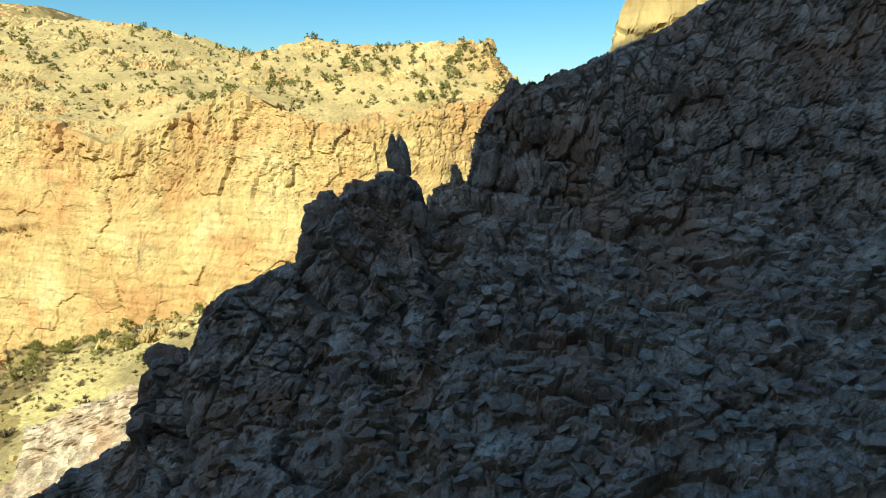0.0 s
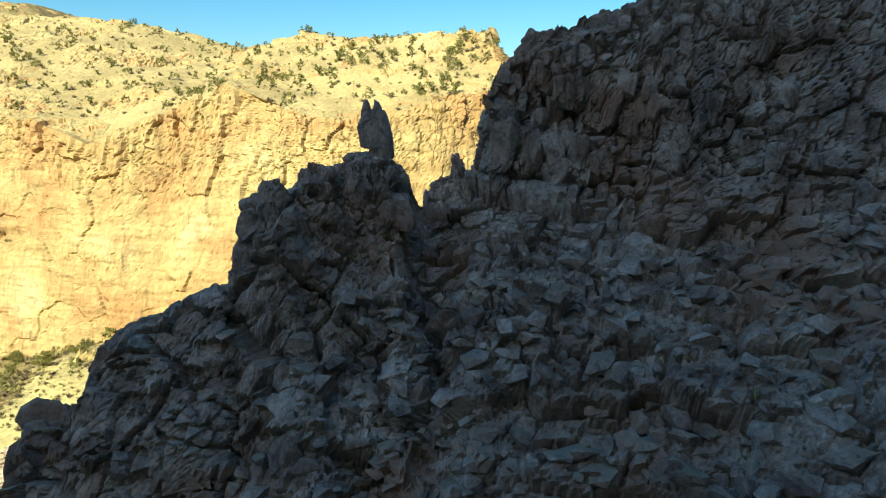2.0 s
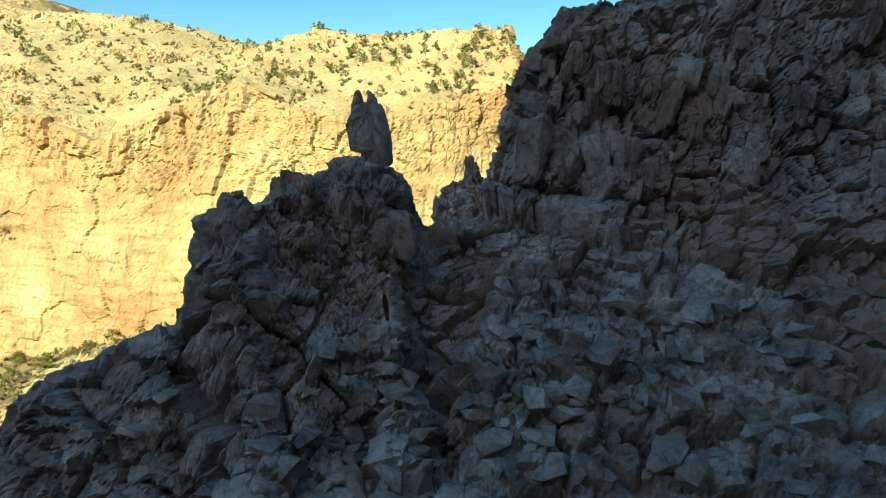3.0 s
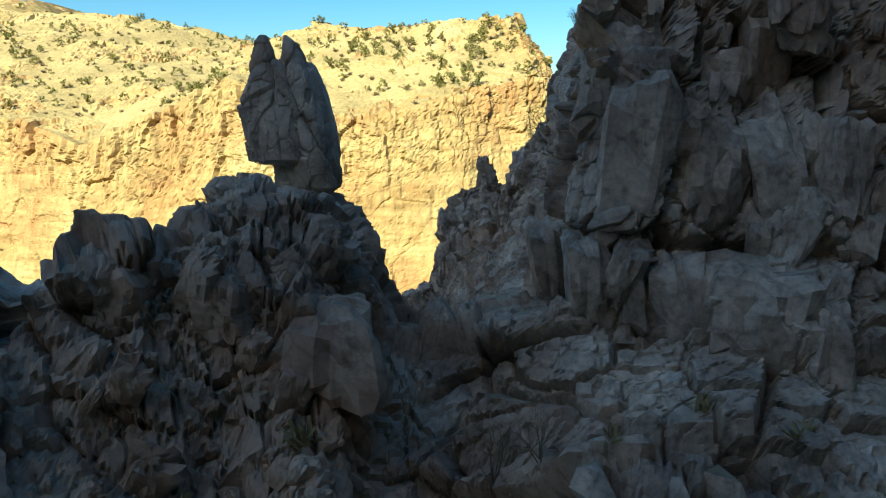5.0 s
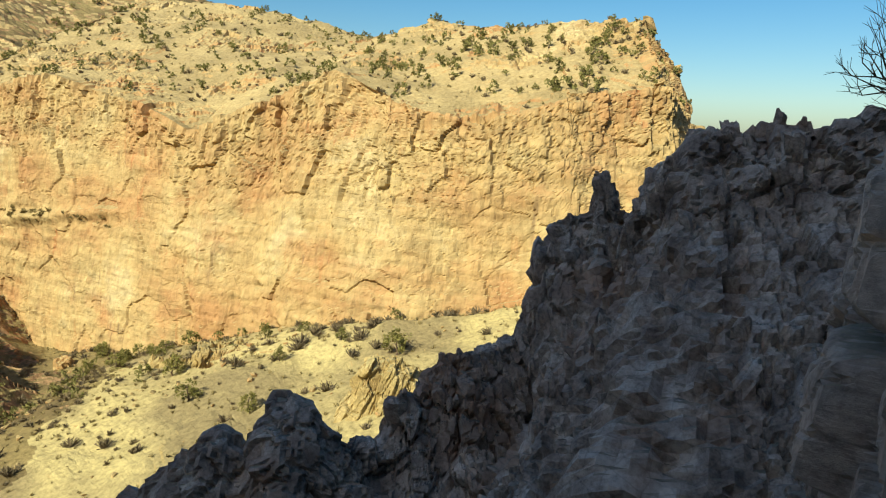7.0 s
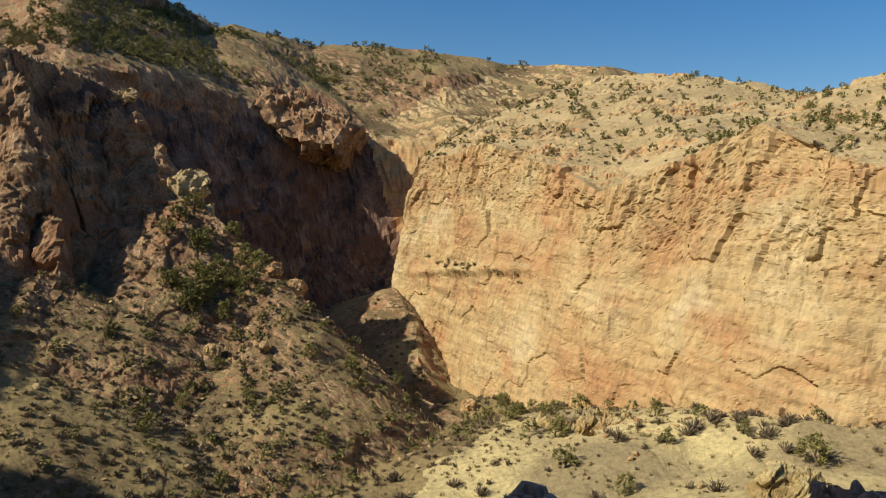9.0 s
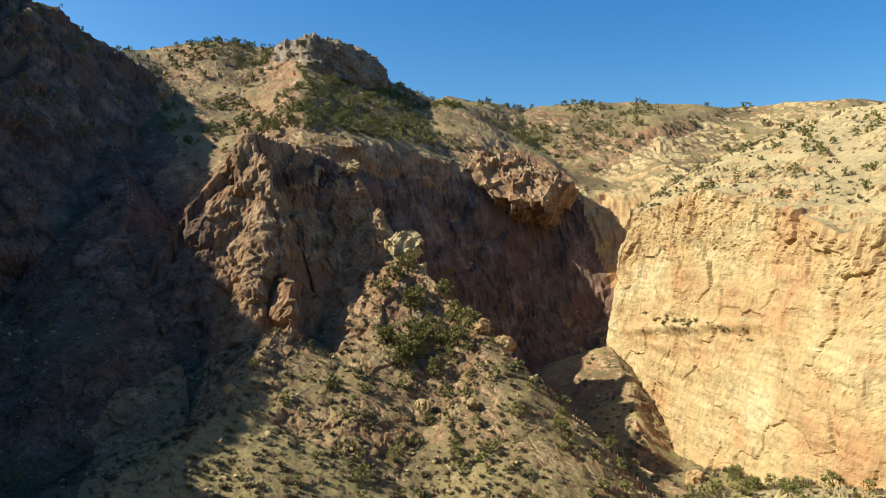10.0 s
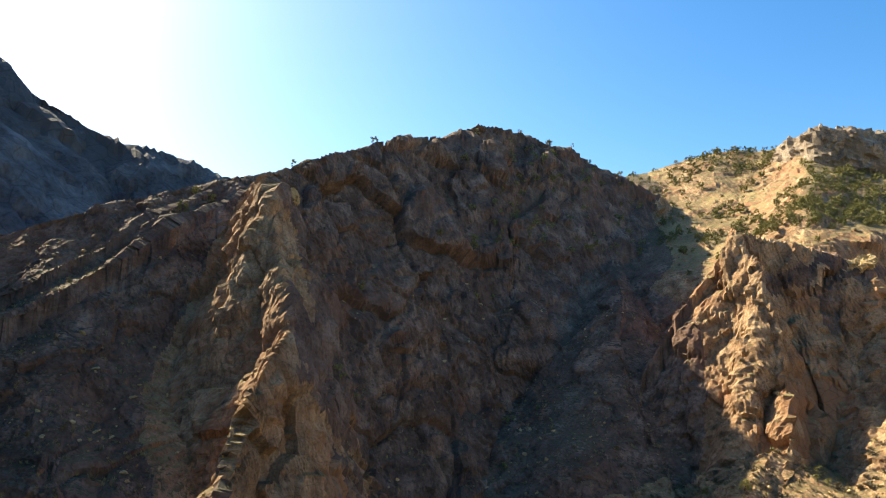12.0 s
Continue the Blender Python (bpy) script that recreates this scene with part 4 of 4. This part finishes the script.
# ---- loose stones ----
near_stones = [stone_mesh("stone", 200 + s, near_rock) for s in range(8)]
hill_stones = [stone_mesh("stone", 220 + s, cliff_rock) for s in range(6)]
q = spots(hills_p, 3600, lambda f, up: (up > 0.55) & (f[:, 2] < 60) & (f[:, 0] > -300))
tagged(strewn("hillside_stones", hill_stones, q, nrnd.uniform(0.3, 1.0, len(q)) ** 4 * 1.9 + 0.25, cliff_rock), "tan loose stones over the dry hillside", "stones", kind="stuff")
for x, y, z, size, s in ((-230, 165, 33, 9.0, 3), (-225, 169, 28, 7.0, 5), (-186, 180, 3, 5.5, 7), (-192, 176, 5, 4.0, 9), (-176, 186, -6, 4.0, 11), (-153, 201, -26, 5.0, 13), (-147, 206, -30, 4.5, 15),
                         (-146, 222, -33, 3.5, 17), (-252, 153, 62, 4.5, 19), (-201, 101, -12, 2.4, 21), (-180, 150, -8, 2.6, 23), (-168, 160, -14, 2.4, 25), (-206, -24, 24, 4.0, 27)):
    size *= 1.25
    b = rock_points(26, s, (size * 0.7, size * 0.45, size * 0.55), 9, (0.5, 0.95))
    f = b.reshape(-1, 3)
    ob = tagged(grid_object("boulder", displaced(b, 0.12 * size * blocks(f / size * 4, (1, 1, 1.5), 300 + s, None, 0.2)), cliff_rock), "large angular tan boulder on the slope", "boulder", "boulders on the hillside")
    ob.location = Vector(nearest(hills_p, x, y)) + Vector((0, 0, size * 0.15))
    ob.rotation_euler = (rnd.uniform(-0.3, 0.3), rnd.uniform(-0.3, 0.3), rnd.uniform(0, 6.28))
q = spots(ridge_p, 2300, lambda f, up: (up > 0.5) & (f[:, 1] < 41 + 0.1 * f[:, 0]) & (f[:, 1] < 43.5) & (f[:, 1] > 16) & (f[:, 0] > -22) & (f[:, 0] < 34))
sizes = nrnd.uniform(0.35, 1.0, len(q)) ** 2.2 * 1.3 + 0.12
order = np.argsort(np.abs(q[:, 0]) + np.abs(q[:, 1] - 38))
for i in order[:280]:
    ob = part("stone", rnd.choice(near_stones), ridge)
    ob.location = Vector(q[i]) + Vector((0, 0, sizes[i] * 0.12))
    ob.rotation_euler = (rnd.uniform(-0.5, 0.5), rnd.uniform(-0.5, 0.5), rnd.uniform(0, 6.28))
    ob.scale = (sizes[i], sizes[i] * rnd.uniform(0.7, 1.1), sizes[i] * rnd.uniform(0.6, 1.1))
for _ in range(46):
    x = rnd.uniform(0.6, 9.0)
    y = rnd.uniform(38.5, 42.4) - 0.05 * x
    ob = part("stone", rnd.choice(near_stones), ridge)
    size = rnd.uniform(0.5, 1.2)
    ob.location = Vector(nearest(ridge_p, x, y)) + Vector((0, 0, size * 0.1))
    ob.rotation_euler = (rnd.uniform(-0.4, 0.4), rnd.uniform(0.9, 1.6), rnd.uniform(-0.6, 0.6))
    ob.scale = (size, size * rnd.uniform(0.6, 1.0), size * rnd.uniform(0.7, 1.1))
tagged(strewn("rubble", near_stones, q[order[280:]], sizes[order[280:]], near_rock, 0.12), "grey angular rubble on the shaded slope", "rubble", kind="stuff")

# ---- jointed blocks that stand out of the buttress and the ridge ----
def block_mesh(name, seed):
    """An angular block about 1 m across: six skewed joint faces, a few chipped corners and a rough skin."""
    r = np.random.RandomState(seed)
    th, ph = np.meshgrid(np.linspace(0, 2 * np.pi, 27), np.linspace(0, np.pi, 14), indexing="ij")
    d = np.stack([np.sin(ph) * np.cos(th), np.sin(ph) * np.sin(th), np.cos(ph)], -1)
    far = np.full(th.shape, 0.9)
    faces = [(np.eye(3)[i] * k + r.normal(size=3) * 0.22, r.uniform(0.36, 0.52)) for i in range(3) for k in (-1, 1)] + [(r.normal(size=3), r.uniform(0.42, 0.56)) for _ in range(6)]
    for nrm, reach in faces:
        c = d @ (nrm / np.linalg.norm(nrm))
        far = np.where(c > 0.05, np.minimum(far, reach / np.maximum(c, 0.05)), far)
    p = d * far[..., None]
    g = (p + seed * 3.7).reshape(-1, 3)
    return grid_mesh(name, p * (1 + 0.16 * blocks(g, (0.34, 0.34, 0.6), seed, None, 0.3) + 0.05 * fbm(g, 0.2, 2, seed=seed)).reshape(th.shape)[..., None], near_rock)


block_shapes = [block_mesh("block", 400 + i) for i in range(12)]


def front(p, x, z):
    """The point of a surface that stands foremost (least y) about a given x and height."""
    f = p.reshape(-1, 3)
    near = f[(np.abs(f[:, 0] - x) < 0.4) & (np.abs(f[:, 2] - z) < 0.5)]
    return float(near[:, 1].min()) if len(near) else None


def set_block(parent, place, size, turn):
    ob = part("block", block_shapes[rnd.randrange(12)], parent)
    ob.location, ob.scale, ob.rotation_euler = place, size, turn


for parent, p, rows in ((tower, tower_p, ((1.62, 35.86, 0.5, 1.42), (2.16, 35.71, 0.58, 1.52), (2.75, 35.64, 0.56, 1.57), (3.58, 35.23, 0.9, 1.44), (4.56, 35.15, 1.45, 1.85), (5.69, 34.77, 0.62, 1.22), (1.95, 37.7, 1.2, 2.15), (2.97, 37.72, 0.84, 2.24),
                                          (4.11, 37.31, 1.3, 2.16), (5.36, 37.34, 1.0, 1.9), (6.3, 37.2, 0.7, 1.64), (3.02, 38.95, 0.85, 0.7), (1.24, 33.45, 0.93, 0.7), (3.0, 33.78, 1.25, 1.16), (4.24, 33.73, 1.14, 1.07), (6.31, 33.76, 1.24, 1.15))),
                        (ridge, ridge_p, ((-1.82, 34.87, 1.3, 1.5), (-3.4, 35.56, 0.7, 1.0)))):
    for x, z, w, h in rows:
        y = front(p, x, z)
        if y is not None and not (z > 36.5 and x < 2.4):
            set_block(parent, (x, y + 0.38, z), (w * 1.2, 1.0, h * 1.15), (rnd.uniform(-0.15, 0.05), rnd.uniform(-0.14, 0.14), rnd.uniform(-0.3, 0.3)))


def joint_blocks(parent, p, count, keep, small, large, set_turn):
    """Blocks of one joint set, half sunk in the rock."""
    normals = grid_normals(p).reshape(-1, 3)
    f = p.reshape(-1, 3)
    pick = nrnd.choice(np.flatnonzero(keep(f, np.abs(normals[:, 2]))), count, replace=False)
    for i in pick:
        size = small + (large - small) * rnd.random() ** 2.2
        m = set_turn @ Euler((rnd.gauss(0, 0.14), rnd.gauss(0, 0.14), rnd.gauss(0, 0.3))).to_matrix().to_4x4()
        set_block(parent, Vector(f[i]), (size * rnd.uniform(0.5, 0.8), size * rnd.uniform(0.45, 0.75), size * rnd.uniform(0.9, 1.4)), m.to_euler())


joint_blocks(tower, tower_p, 200, lambda f, up: (up < 0.6) & (f[:, 1] < 46.5) & (f[:, 0] > 2.6) & (f[:, 0] < 17) & (f[:, 2] > 33) & (f[:, 2] < 50), 0.3, 1.25, upjoint)
joint_blocks(ridge, ridge_p, 210, lambda f, up: (up < 0.72) & (f[:, 1] < 45) & (f[:, 1] > 35) & (f[:, 0] > -20) & (f[:, 0] < -1.6) & (f[:, 2] > 24) & (f[:, 2] < 36.3), 0.25, 1.15, dip)

joint_blocks(second, second_p, 230, lambda f, up: (f[:, 1] < 82.5) & (f[:, 1] > 70) & (f[:, 0] > -8) & (f[:, 0] < 12) & (f[:, 2] > 20), 0.4, 1.4, upright)

# ---- ledge scrub on the wall, bare shrubs beside the path ----
q = spots(cliff_p, 46, lambda f, up: (f[:, 2] > 2.5) & (f[:, 2] < 6.5) & (f[:, 0] < -145) & (f[:, 0] > -215) & (up > 0.35))
tagged(strewn("ledge_scrub", bushes, q, nrnd.uniform(1.4, 2.6, len(q)), dry_grass, 0.0), "olive scrub along a ledge of the canyon wall", "scrub", kind="stuff")


def branch_mesh(name, seed, stems, spread):
    """A bare shrub: forked stems that thin out, about 1 m high."""
    r = random.Random(seed)
    verts, faces = [], []

    def grow(a, d, length, rad, depth):
        b = a + d * length
        limb_tube(verts, faces, a, b, rad, rad * 0.65, 4)
        if depth:
            for _ in range(r.choice((2, 2, 3))):
                turn = Vector((r.gauss(0, 0.5), r.gauss(0, 0.5), r.gauss(0.1, 0.4)))
                grow(b, (d + turn * spread).normalized(), length * r.uniform(0.6, 0.85), rad * 0.62, depth - 1)

    for _ in range(stems):
        grow(Vector((r.uniform(-0.05, 0.05), r.uniform(-0.05, 0.05), -0.05)), Vector((r.gauss(0, 0.4), r.gauss(0, 0.4), 1)).normalized(), 0.3, 0.014, 4)
    me = bpy.data.meshes.new(name)
    me.from_pydata(verts, [], faces)
    me.materials.append(dry_twig)
    return me


stems = [branch_mesh("branchwork", s, 5, 0.9) for s in range(4)]


def bare_shrub(place, size, tilt=(0, 0, 0), label="leafless grey desert shrub growing from a rock joint"):
    shrub = tagged(new("bare_shrub"), label, "shrub", "bare shrubs on the ridge")
    shrub.location, shrub.scale, shrub.rotation_euler = place, (size, size, size), tilt
    part("branchwork", rnd.choice(stems), shrub)


bare_shrub((2.2, 51.0, 38.0), 0.9, (0, -0.7, 0.3))
bare_shrub((3.0, 51.6, 40.6), 0.6, (0, -0.6, 1.1))
bare_shrub((2.1, 50.2, 37.8), 0.7, (0, -0.9, 0.1))
for x, y, size in ((0.6, 43.0, 1.0), (0.2, 42.3, 0.9), (1.2, 42.6, 0.8), (1.0, 38.6, 0.9), (6.3, 41.0, 1.2), (16.5, 41.5, 1.1), (19, 41.0, 1.2), (4.2, 37.2, 0.9), (3.4, 35.8, 0.8), (16.5, 34.0, 1.2), (0.9, 40.0, 1.0), (1.0, 35.4, 0.8), (5.6, 41.6, 1.0), (12, 41.8, 1.0), (22, 40, 1.2)):
    bare_shrub(nearest(ridge_p, x, y), size, (rnd.uniform(-0.2, 0.2), rnd.uniform(-0.2, 0.2), rnd.uniform(0, 6)), "leafless grey-green desert shrub on the shaded rubble slope")
q = spots(ridge_p, 160, lambda f, up: (up > 0.6) & (f[:, 1] < 43) & (f[:, 1] > 18) & (f[:, 0] > -4) & (f[:, 0] < 34))
tagged(strewn("shade_grass", tufts, q, nrnd.uniform(0.3, 0.7, len(q)), dry_grass, 0.0), "dry grass tufts between shaded stones", "grass", kind="stuff")
